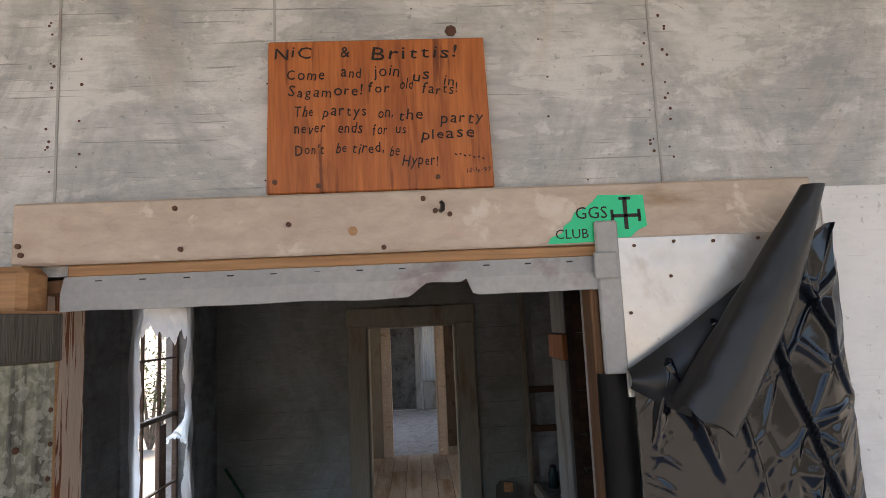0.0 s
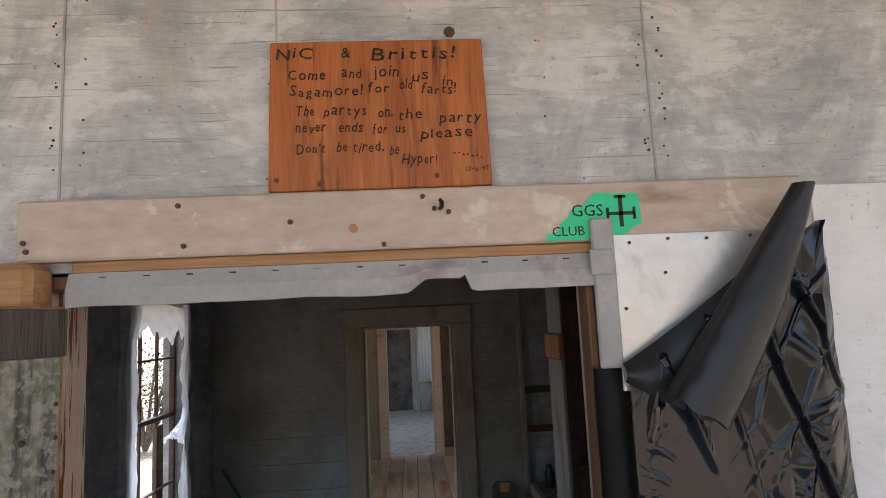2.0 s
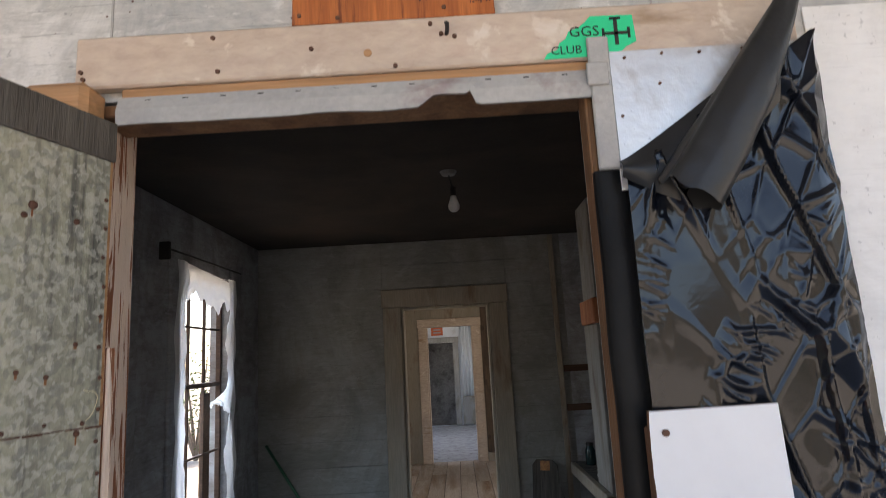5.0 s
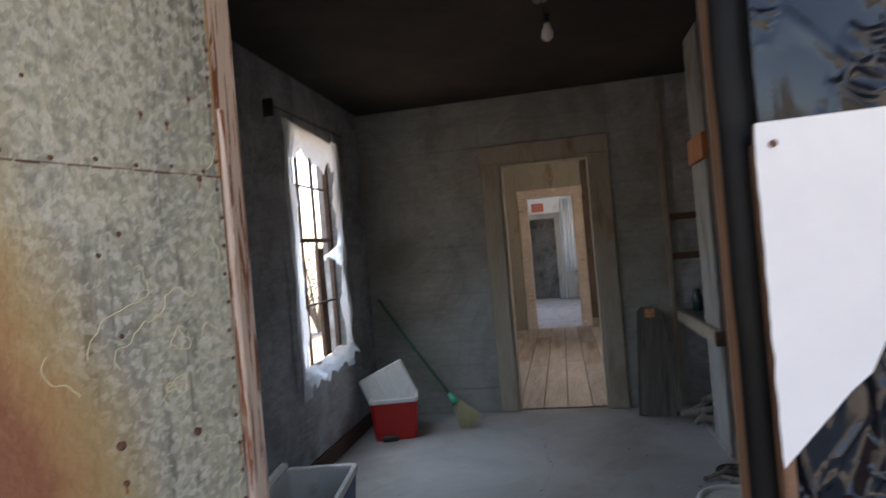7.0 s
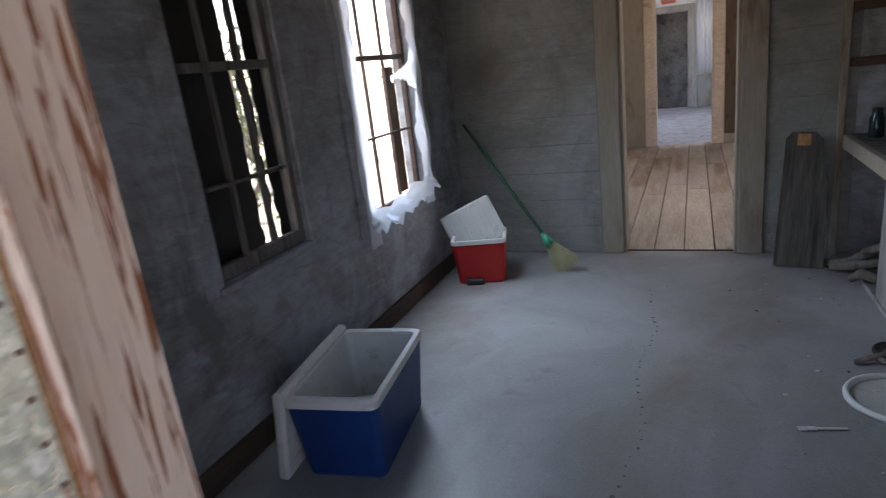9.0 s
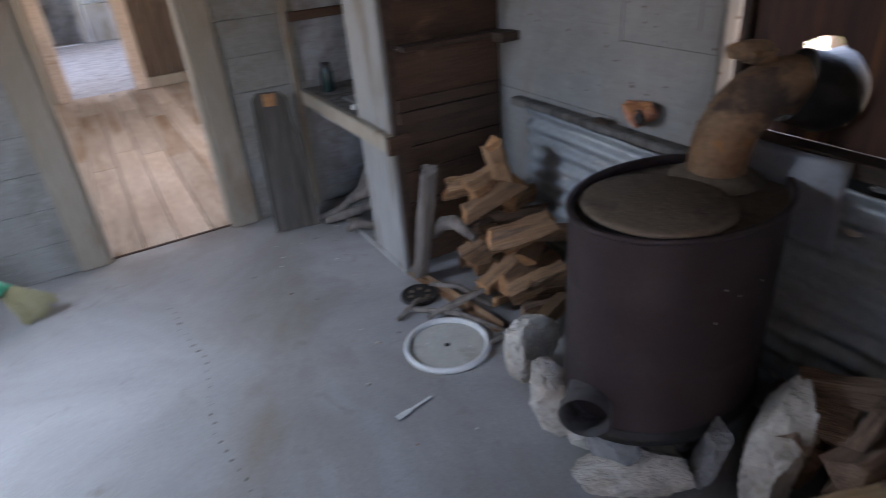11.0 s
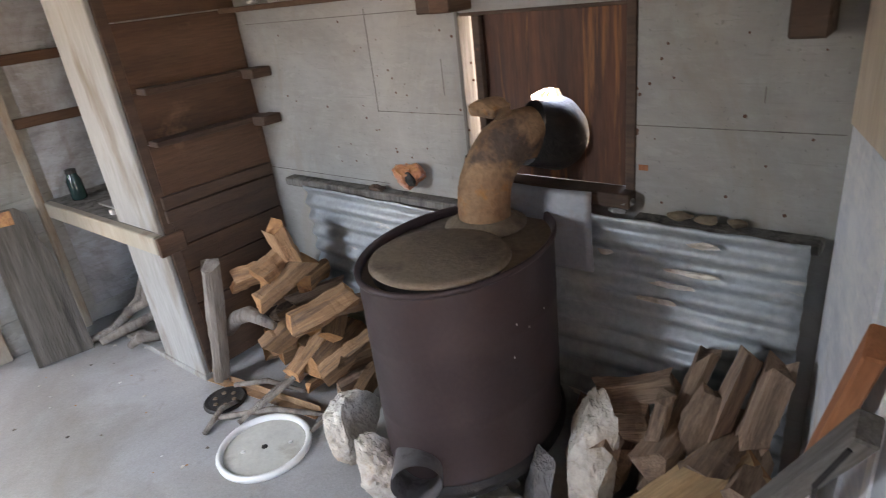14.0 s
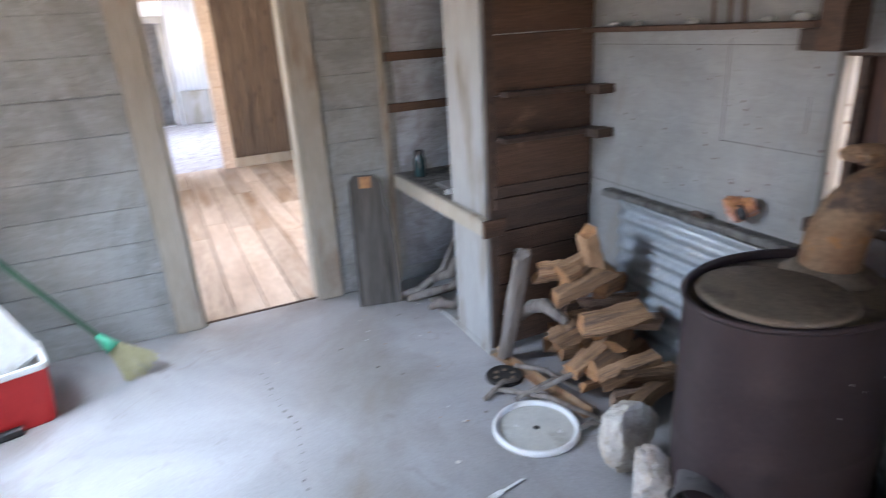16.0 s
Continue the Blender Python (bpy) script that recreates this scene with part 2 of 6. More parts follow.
M_greywood = mat("weathered_grey_plank", (0.13, 0.12, 0.11), (0.2, 0.185, 0.165), 5, (5, 5, 0.4), (0.07, 0.062, 0.055), 4, (0.5, 0.65), bump=0.35, bscale=28, bstretch=(5, 5, 0.3), grain=0.35, rough=0.85)
M_oldplank = mat("old_dark_grey_plank", (0.08, 0.071, 0.06), (0.125, 0.11, 0.093), 5, (5, 5, 0.4), (0.05, 0.042, 0.035), 4, (0.5, 0.65), bump=0.4, bscale=28, bstretch=(5, 5, 0.3), grain=0.35, rough=0.85)
M_barrel = mat("brown_rusted_drum", (0.0484, 0.0312, 0.0312), (0.0663, 0.0437, 0.0413), 2.0, (1, 1, 0.7), (0.039, 0.0234, 0.0211), 2, (0.5, 0.7), rough=0.55, metal=0.25, bump=0.05, bscale=70, grain=0.12, c4=(0.125, 0.078, 0.0546), s4=16, edge4=(0.72, 0.78))
M_dusty = mat("dusty_iron_top", (0.17, 0.125, 0.085), (0.22, 0.165, 0.115), 5, (1, 1, 1), (0.11, 0.078, 0.056), 6, (0.52, 0.68), rough=0.85, metal=0.0, bump=0.2, bscale=60, grain=0.25)
M_rust = mat("rusty_stovepipe", (0.26, 0.14, 0.075), (0.34, 0.22, 0.13), 7, (1, 1, 1), (0.1, 0.07, 0.055), 6, (0.55, 0.66), rough=0.8, metal=0.15, bump=0.3, bscale=50, grain=0.3, c4=(0.4, 0.18, 0.06), s4=11, edge4=(0.58, 0.7))
M_rustsheet = mat("rust_stained_sheet", (0.11, 0.045, 0.025), (0.055, 0.027, 0.02), 3, (1, 7, 0.5), (0.24, 0.1, 0.035), 5, (0.56, 0.72), rough=0.6, metal=0.3, bump=0.15, bscale=30, bstretch=(4, 4, 0.4), grain=0.25)
M_corr = mat("galvanised_corrugated_iron", (0.33, 0.36, 0.37), (0.42, 0.45, 0.46), 3, (1, 1, 1), (0.25, 0.24, 0.22), 2, (0.55, 0.72), rough=0.5, metal=0.45, bump=0.08, bscale=40, grain=0.2, c4=(0.55, 0.53, 0.48), s4=6, edge4=(0.66, 0.7), st4=(1, 0.6, 2.5))
M_sheet = mat("bluish_flat_tin", (0.2, 0.21, 0.235), (0.27, 0.28, 0.3), 3, rough=0.5, metal=0.2, c3=(0.24, 0.18, 0.14), s3=4, edge3=(0.48, 0.64), bump=0.05)
M_stone = mat("pale_limestone", (0.48, 0.43, 0.36), (0.6, 0.555, 0.49), 7, (1, 1, 1), (0.4, 0.3, 0.2), 5, (0.54, 0.68), bump=0.8, bscale=26, rough=0.9, grain=0.35, vary=0.06, c4=(0.3, 0.25, 0.21), s4=10, edge4=(0.66, 0.72))
# Slate stones; also the dark colour of the box behind the last doorway.
M_stone_dark = mat("sooty_slate_and_dark_room", (0.2, 0.195, 0.19), (0.27, 0.265, 0.26), 7, (1, 1, 1), (0.1, 0.09, 0.09), 5, (0.5, 0.7), bump=0.5, bscale=22, rough=0.85, grain=0.25)
M_wood = mat("split_firewood", (0.27, 0.145, 0.075), (0.38, 0.22, 0.118), 6, (6, 6, 0.5), (0.13, 0.08, 0.055), 5, (0.5, 0.68), bump=0.5, bscale=30, bstretch=(7, 7, 0.4), vary=0.35, grain=0.4, rough=0.85)
M_endgrain = mat("orange_end_grain", (0.44, 0.22, 0.095), (0.34, 0.16, 0.07), 12, c3=(0.26, 0.12, 0.06), s3=20, bump=0.5, bscale=40, vary=0.25, rough=0.85, grain=0.3)
M_yellow = mat("fresh_yellow_log", (0.42, 0.26, 0.13), (0.5, 0.34, 0.19), 6, (6, 6, 0.5), (0.3, 0.16, 0.08), 5, (0.54, 0.7), bump=0.5, bscale=26, bstretch=(7, 7, 0.3), grain=0.3, rough=0.85)
M_wood_old = mat("old_brown_firewood", (0.225, 0.143, 0.0975), (0.33, 0.225, 0.158), 6, (6, 6, 0.5), (0.135, 0.09, 0.0675), 5, (0.5, 0.68), bump=0.5, bscale=30, bstretch=(7, 7, 0.4), vary=0.3, grain=0.4, rough=0.88)
M_bark = mat("grey_bark", (0.16, 0.13, 0.11), (0.24, 0.21, 0.18), 8, (4, 4, 0.6), (0.09, 0.07, 0.06), 6, (0.5, 0.7), bump=0.5, bscale=30, vary=0.2, rough=0.9)
M_redwood = mat("orange_red_board", (0.4, 0.14, 0.06), (0.48, 0.2, 0.09), 5, (3, 3, 0.4), (0.28, 0.1, 0.045), 4, (0.55, 0.7), bump=0.2, bscale=30, bstretch=(4, 4, 0.3), grain=0.2)
M_red = mat("red_cooler_plastic", (0.42, 0.012, 0.012), (0.48, 0.02, 0.018), 4, rough=0.45, bump=0.04, bscale=70, grain=0.06)
M_blue = mat("blue_cooler_plastic", (0.005, 0.03, 0.13), (0.008, 0.04, 0.17), 4, rough=0.45, bump=0.05, bscale=70, grain=0.08)
M_liner = mat("grubby_white_liner", (0.6, 0.59, 0.55), (0.68, 0.67, 0.64), 5, c3=(0.5, 0.43, 0.34), s3=6, edge3=(0.58, 0.72), rough=0.5, bump=0.04)
M_handle = mat("dark_green_handle", (0.02, 0.09, 0.05), (0.03, 0.12, 0.06), 9, rough=0.5, bump=0.05)
M_straw = mat("green_tinged_straw", (0.36, 0.33, 0.17), (0.44, 0.4, 0.24), 20, (3, 3, 0.4), bump=0.5, bscale=80, bstretch=(6, 6, 0.3), grain=0.4)
M_cap = mat("green_broom_cap", (0.02, 0.25, 0.14), (0.03, 0.3, 0.17), 9, rough=0.45, bump=0.02)
M_lid = mat("off_white_bucket_lid", (0.48, 0.47, 0.42), (0.55, 0.54, 0.48), 7, c3=(0.36, 0.33, 0.27), s3=5, edge3=(0.55, 0.7), rough=0.5, bump=0.05)
M_rim = mat("white_rubbed_rim", (0.66, 0.66, 0.63), (0.72, 0.72, 0.69), 6, rough=0.45, bump=0.03)
M_iron = mat("black_iron", (0.03, 0.028, 0.027), (0.05, 0.045, 0.042), 9, rough=0.55, metal=0.5, bump=0.2, bscale=50)
M_nail = mat("rusty_nail_head", (0.1, 0.045, 0.03), (0.14, 0.07, 0.045), 40, rough=0.8, bump=0.3)
M_glassgreen = mat("dark_blue_green_glass", (0.015, 0.035, 0.035), (0.02, 0.05, 0.05), 6, rough=0.12, bump=0)
M_earth = mat("dry_ground", (0.36, 0.31, 0.25), (0.44, 0.39, 0.32), 0.4, c3=(0.2, 0.19, 0.12), s3=0.25, bump=0.3, bscale=8, rough=0.95)
M_hill = mat("scrubby_hillside", (0.16, 0.13, 0.09), (0.22, 0.18, 0.13), 0.06, c3=(0.07, 0.075, 0.045), s3=0.4, edge3=(0.48, 0.56), bump=0.3, bscale=1.0, rough=0.95)
M_leaf = mat("grey_green_leaves", (0.07, 0.1, 0.045), (0.11, 0.14, 0.06), 2, bump=0, vary=0.2)
M_blueroom = mat("blue_white_far_room", (0.55, 0.58, 0.62), (0.62, 0.65, 0.68), 2, c3=(0.45, 0.45, 0.45), bump=0.1)
M_litter = mat("littered_grey_floor", (0.3, 0.3, 0.31), (0.42, 0.42, 0.43), 6, c3=(0.2, 0.19, 0.19), s3=9, bump=0.5, bscale=30)
M_redsign = mat("faded_red_sign", (0.45, 0.09, 0.03), (0.5, 0.12, 0.05), 8, bump=0.03)


def galvanised():
    m = mat("spangled_galvanised_sheet", (0.34, 0.345, 0.27), (0.43, 0.42, 0.32), 2.5, (1, 1, 0.7), (0.27, 0.27, 0.23), 3, (0.5, 0.66), rough=0.5, metal=0.35, bump=0.15, bscale=70, grain=0.4, c4=(0.09, 0.092, 0.088), s4=3, edge4=(0.54, 0.7), st4=(10, 1, 0.5))
    t = m.node_tree
    n, l = t.nodes, t.links
    bsdf = n["Principled BSDF"]
    base = bsdf.inputs["Base Color"].links[0].from_socket
    co = n.new("ShaderNodeTexCoord").outputs["Object"]
    warp = n.new("ShaderNodeTexNoise")
    warp.inputs["Scale"].default_value, warp.inputs["Detail"].default_value = 60, 3
    l.new(co, warp.inputs["Vector"])
    bent = n.new("ShaderNodeVectorMath")
    bent.operation = "MULTIPLY_ADD"
    bent.inputs[1].default_value = (0.014, 0.014, 0.014)
    l.new(warp.outputs["Color"], bent.inputs[0])
    l.new(co, bent.inputs[2])
    out = base
    for size, lo, hi, tone in ((74, 0.72, 0.8, (0.58, 0.58, 0.5)), (115, 0.74, 0.82, (0.62, 0.62, 0.55)), (90, 0.82, 0.88, (0.2, 0.21, 0.19))):
        vo = n.new("ShaderNodeTexVoronoi")
        vo.inputs["Scale"].default_value = size
        l.new(bent.outputs[0], vo.inputs["Vector"])
        pick = n.new("ShaderNodeSeparateColor")
        l.new(vo.outputs["Color"], pick.inputs[0])
        r = n.new("ShaderNodeMapRange")
        r.inputs["From Min"].default_value, r.inputs["From Max"].default_value, r.inputs["To Max"].default_value = lo, hi, 0.46
        l.new(pick.outputs[0], r.inputs[0])
        sp = n.new("ShaderNodeMix")
        sp.data_type = "RGBA"
        l.new(r.outputs[0], sp.inputs[0])
        l.new(out, sp.inputs[6])
        sp.inputs[7].default_value = (*tone, 1)
        out = sp.outputs[2]
    # rust spreading over the lower outer corner of the sheet
    sep = n.new("ShaderNodeSeparateXYZ")
    l.new(co, sep.inputs[0])
    nz = n.new("ShaderNodeTexNoise")
    nz.inputs["Scale"].default_value, nz.inputs["Detail"].default_value = 5, 7
    l.new(co, nz.inputs["Vector"])

    def math2(op, a, b):
        x = n.new("ShaderNodeMath")
        x.operation = op
        for i, v in enumerate((a, b)):
            if isinstance(v, (int, float)):
                x.inputs[i].default_value = v
            else:
                l.new(v, x.inputs[i])
        return x.outputs[0]

    far = math2("MULTIPLY", math2("SUBTRACT", sep.outputs["X"], 0.2), 4.5)
    low = math2("MULTIPLY", math2("SUBTRACT", 1.24, sep.outputs["Z"]), 1.5)
    amount = math2("ADD", math2("ADD", far, low), math2("MULTIPLY", math2("SUBTRACT", nz.outputs["Fac"], 0.5), 0.8))
    for lo, hi, c in ((0.2, 0.7, (0.42, 0.3, 0.13)), (0.62, 0.85, (0.36, 0.19, 0.08)), (0.86, 1.0, (0.25, 0.09, 0.055))):
        rp = n.new("ShaderNodeValToRGB")
        rp.color_ramp.elements[0].position, rp.color_ramp.elements[1].position = 0, 1
        mr = n.new("ShaderNodeMapRange")
        mr.inputs["From Min"].default_value, mr.inputs["From Max"].default_value = lo, hi
        l.new(amount, mr.inputs[0])
        mx = n.new("ShaderNodeMix")
        mx.data_type = "RGBA"
        l.new(math2("MULTIPLY", mr.outputs[0], 0.8), mx.inputs[0])
        l.new(sp.outputs[2], mx.inputs[6])
        mx.inputs[7].default_value = (*c, 1)
        sp = mx
    l.new(sp.outputs[2], bsdf.inputs["Base Color"])
    return m


M_galv = galvanised()


def translucent():
    m = bpy.data.materials.new("torn_clear_plastic")
    m.use_nodes = True
    n, l = m.node_tree.nodes, m.node_tree.links
    bsdf = n["Principled BSDF"]
    tx = n.new("ShaderNodeTexNoise")
    tx.inputs["Scale"].default_value = 9
    r = n.new("ShaderNodeValToRGB")
    r.color_ramp.elements[0].color, r.color_ramp.elements[1].color = (0.75, 0.77, 0.8, 1), (0.88, 0.89, 0.9, 1)
    l.new(tx.outputs["Fac"], r.inputs[0])
    l.new(r.outputs[0], bsdf.inputs["Base Color"])
    bsdf.inputs["Roughness"].default_value = 0.3
    bsdf.inputs["Transmission Weight"].default_value = 0.0
    tr = n.new("ShaderNodeBsdfTranslucent")
    l.new(r.outputs[0], tr.inputs["Color"])
    mx = n.new("ShaderNodeMixShader")
    mx.inputs[0].default_value = 0.6
    l.new(bsdf.outputs[0], mx.inputs[1])
    l.new(tr.outputs[0], mx.inputs[2])
    l.new(mx.outputs[0], n["Material Output"].inputs["Surface"])
    return m


M_clear = translucent()


# ---- mesh helpers ----
def bm_box(bm, x0, x1, y0, y1, z0, z1, bevel=0.0, m=None):
    r = bmesh.ops.create_cube(bm, size=1)
    vs = r["verts"]
    for v in vs:
        v.co = Vector((x0 + (v.co.x + 0.5) * (x1 - x0), y0 + (v.co.y + 0.5) * (y1 - y0), z0 + (v.co.z + 0.5) * (z1 - z0)))
    if bevel:
        es = list({e for v in vs for e in v.link_edges})
        out = bmesh.ops.bevel(bm, geom=es, offset=bevel, segments=1, affect="EDGES")
        vs = list(set(out["verts"]) | {v for v in vs if v.is_valid})
    if m is not None:
        bmesh.ops.transform(bm, matrix=m, verts=[v for v in vs if v.is_valid])
    return vs


def box_bm(*a, **k):
    bm = bmesh.new()
    bm_box(bm, *a, **k)
    return bm


def finish(bm, name, material, smooth=False):
    me = bpy.data.meshes.new(name)
    bmesh.ops.recalc_face_normals(bm, faces=bm.faces[:])
    bm.to_mesh(me)
    bm.free()
    for mt in (material if isinstance(material, (list, tuple)) else [material]):
        me.materials.append(mt)
    if smooth:
        for p in me.polygons:
            p.use_smooth = True
    return me


def part(name, bm, material, parent, label="", smooth=False, at=None):
    ob = new(name, finish(bm, name, material, smooth))
    ob.parent = parent
    if at is not None:
        ob.matrix_basis = at
    if label:
        ob["label"] = label
    return ob


def thing(name, label, category, at=None, group="", kind=""):
    ob = new(name)
    ob.empty_display_size = 0.05
    if at is not None:
        ob.matrix_basis = at
    return tagged(ob, label, category, group, kind)


def solid(name, bm, material, label, category, at=None, group="", kind="", smooth=False):
    ob = new(name, finish(bm, name, material, smooth))
    if at is not None:
        ob.matrix_basis = at
    return tagged(ob, label, category, group, kind)


def wall_bm(u0, u1, v0, v1, d0, d1, holes, axis):
    """A slab with real openings. axis 'y': u is x and the depth runs along y; axis 'x': u is y and the depth runs along x; v is z."""
    us = sorted({u0, u1, *[c for h in holes for c in h[:2]]})
    vs = sorted({v0, v1, *[c for h in holes for c in h[2:]]})
    bm = bmesh.new()
    cache = {}

    def vert(u, v, d):
        key = (round(u, 5), round(v, 5), round(d, 5))
        if key not in cache:
            cache[key] = bm.verts.new((u, d, v) if axis == "y" else (d, u, v))
        return cache[key]

    def full(i, j):
        if i < 0 or j < 0 or i >= len(us) - 1 or j >= len(vs) - 1:
            return False
        cu, cv = (us[i] + us[i + 1]) / 2, (vs[j] + vs[j + 1]) / 2
        return not any(h[0] < cu < h[1] and h[2] < cv < h[3] for h in holes)

    for i in range(len(us) - 1):
        for j in range(len(vs) - 1):
            if not full(i, j):
                continue
            a, b, c, d = us[i], us[i + 1], vs[j], vs[j + 1]
            for dd in (d0, d1):
                bm.faces.new([vert(a, c, dd), vert(b, c, dd), vert(b, d, dd), vert(a, d, dd)])
            for (ni, nj), (p, q) in (((i - 1, j), ((a, c), (a, d))), ((i + 1, j), ((b, c), (b, d))), ((i, j - 1), ((a, c), (b, c))), ((i, j + 1), ((a, d), (b, d)))):
                if not full(ni, nj):
                    bm.faces.new([vert(*p, d0), vert(*q, d0), vert(*q, d1), vert(*p, d1)])
    return bm


def bm_tube(bm, pts, radii, seg=12, cap=True):
    """A round tube along points, with a radius at each."""
    pts = [Vector(p) for p in pts]
    rings = []
    side = None
    for i, p in enumerate(pts):
        d = (pts[min(i + 1, len(pts) - 1)] - pts[max(i - 1, 0)]).normalized()
        if side is None:
            side = d.cross(Vector((0.3, 0.2, 1)) if abs(d.z) < 0.9 else Vector((1, 0, 0))).normalized()
        side = (side - d * side.dot(d)).normalized()
        up = d.cross(side)
        r = radii[i] if isinstance(radii, (list, tuple)) else radii
        rings.append([bm.verts.new(p + r * (math.cos(k * math.tau / seg) * side + math.sin(k * math.tau / seg) * up)) for k in range(seg)])
    for a, b in zip(rings, rings[1:]):
        for k in range(seg):
            bm.faces.new([a[k], a[(k + 1) % seg], b[(k + 1) % seg], b[k]])
    if cap:
        bm.faces.new(rings[0])
        bm.faces.new(rings[-1])
    return rings


def tube_bm(pts, radii, seg=12, cap=True):
    bm = bmesh.new()
    bm_tube(bm, pts, radii, seg, cap)
    return bm


def lathe_bm(profile, seg=32, sx=1.0, sy=1.0, close=False):
    """A turned body from (radius, height) pairs, squeezed by sx and sy."""
    bm = bmesh.new()
    rings = []
    for r, z in profile:
        rings.append([bm.verts.new((max(r, 1e-4) * sx * math.cos(k * math.tau / seg), max(r, 1e-4) * sy * math.sin(k * math.tau / seg), z)) for k in range(seg)])
    for a, b in zip(rings, rings[1:]):
        for k in range(seg):
            bm.faces.new([a[k], a[(k + 1) % seg], b[(k + 1) % seg], b[k]])
    if close:
        bm.faces.new(rings[0])
        bm.faces.new(rings[-1])
    return bm


def rock_bm(sx, sy, sz, seed, rough=0.18, sub=4):
    """A broken stone: a lump cut by random planes, with fine unevenness."""
    rnd = random.Random(seed)
    bm = bmesh.new()
    bmesh.ops.create_icosphere(bm, subdivisions=sub, radius=1)
    cuts = []
    for _ in range(20):
        d = Vector((rnd.gauss(0, 1), rnd.gauss(0, 1), rnd.gauss(0, 1))).normalized()
        cuts.append((d, rnd.uniform(0.55, 0.84)))
    o = Vector((seed * 3.7, seed * 1.3, seed * 2.1))
    for v in bm.verts:
        p = v.co.copy()
        for d, k in cuts:
            e = p.dot(d) - k
            if e > 0:
                p -= d * e
        p *= 1 + rough * 0.45 * noise.noise(p * 1.7 + o) + rough * 0.3 * noise.noise(p * 5 + o) + rough * 0.3 * abs(noise.noise(p * 9 + o)) + rough * 0.16 * noise.noise(p * 19 + o)
        v.co = Vector((p.x * sx, p.y * sy, p.z * sz))
    return bm


def log_bm(length, w, h, seed, wedge=True):
    """A split billet along z: an uneven wedge or round section with ragged ends. End faces take the second material."""
    rnd = random.Random(seed)
    k = rnd.choice((5, 6, 7)) if wedge else 9
    ang = sorted(rnd.uniform(0, math.tau / k * 0.55) + i * math.tau / k for i in range(k))
    rad = [rnd.uniform(0.62, 1.12) for _ in ang] if wedge else [rnd.uniform(0.9, 1.05) for _ in ang]
    bm = bmesh.new()
    rings = []
    n = 14
    sk = [rnd.uniform(-0.028, 0.028) for _ in ang]
    bend = rnd.uniform(-0.018, 0.018)
    for j in range(n + 1):
        f = j / n
        ring = []
        for i, (a, r) in enumerate(zip(ang, rad)):
            rr = r * (1 + 0.2 * noise.noise(Vector((i * 3.1 + seed, f * 3, seed * 0.7))) + 0.09 * noise.noise(Vector((i * 7.3, f * 14 + seed, seed * 0.3))))
            z = length * (f - 0.5) + sk[i] * (2 * f - 1) ** 5
            ring.append(bm.verts.new((rr * w / 2 * math.cos(a) + bend * math.sin(f * math.pi), rr * h / 2 * math.sin(a) + 0.4 * bend * math.sin(f * 3), z)))
        rings.append(ring)
    for a, b in zip(rings, rings[1:]):
        for i in range(k):
            bm.faces.new([a[i], a[(i + 1) % k], b[(i + 1) % k], b[i]])
    for ring in (rings[0], rings[-1]):
        f = bm.faces.new(ring)
        f.material_index = 1
    return bm


def write(text, size, mtl, parent, at, name="lettering"):
    """Letters in the built-in font, as a thin mesh."""
    cu = bpy.data.curves.new(name, "FONT")
    cu.body, cu.size, cu.extrude, cu.resolution_u = text, size, 0.0004, 2
    tmp = bpy.data.objects.new(name, cu)
    me = bpy.data.meshes.new_from_object(tmp)
    bpy.data.objects.remove(tmp)
    me.materials.clear()
    me.materials.append(mtl)
    ob = new(name, me)
    ob.parent = parent
    ob.matrix_basis = at
    return ob


# ---- structure ----
YW, YI = 4.386, 4.5          # front wall, outer and inner face at the doorway
XL, XR, YF, ZC = -0.99, 2.086, 8.203, 2.535
Y2, Y3 = 12.9, 18.0
OX0, OX1, OZ = -0.088, 0.9, 2.105  # doorway
solid("ground", box_bm(-600, 600, -600, 600, -0.6, -0.14), M_earth, "dry bare ground around the old house", "ground", kind="structure")
# Unseen hills, added to block low sky and give the plastic dark reflections.
bm = bmesh.new()
crest = []
for k in range(121):
    a = radians(150 + 240 * k / 120)
    h = 16 + 8 * noise.noise(Vector((math.cos(a) * 3, math.sin(a) * 3, 4))) + 3 * noise.noise(Vector((k * 0.4, 1, 2)))
    crest.append([bm.verts.new((r * math.cos(a), r * math.sin(a), z)) for r, z in ((62, -0.5), (74, h * 0.55), (92, h), (115, -0.5))])
for p, q in zip(crest, crest[1:]):
    for k in range(3):
        bm.faces.new([p[k], q[k], q[k + 1], p[k + 1]])
solid("backdrop_hills", bm, M_hill, "unseen scrubby hills added to darken reflections and the low sky", "hills", kind="structure")
solid("porch_floor", box_bm(-3.0, 4.5, 1.2, YW + 0.02, -0.2, -0.004, 0.006), M_floor, "dusty concrete landing before the doorway", "floor", kind="structure")
solid("floor", box_bm(XL - 0.12, XR + 0.12, YW + 0.02, YF + 0.05, -0.2, 0.0), M_floor, "dusty grey concrete floor with faint blue sheen", "floor", kind="structure")
# Unseen roof, added to shade the front wall and darken the plastic's reflections.
solid("porch_roof", box_bm(-3.2, 4.7, 2.3, YW, 3.06, 3.16), M_greywood, "unseen boarded roof added to shade the landing", "roof", kind="structure")
wall_front = solid("wall_front", wall_bm(-2.6, 4.2, -0.14, 3.3, YW, YI, [(OX0, OX1, -0.2, OZ)], "y"), M_board, "grey weathered wallboard with nail heads round the doorway", "wall", kind="structure")
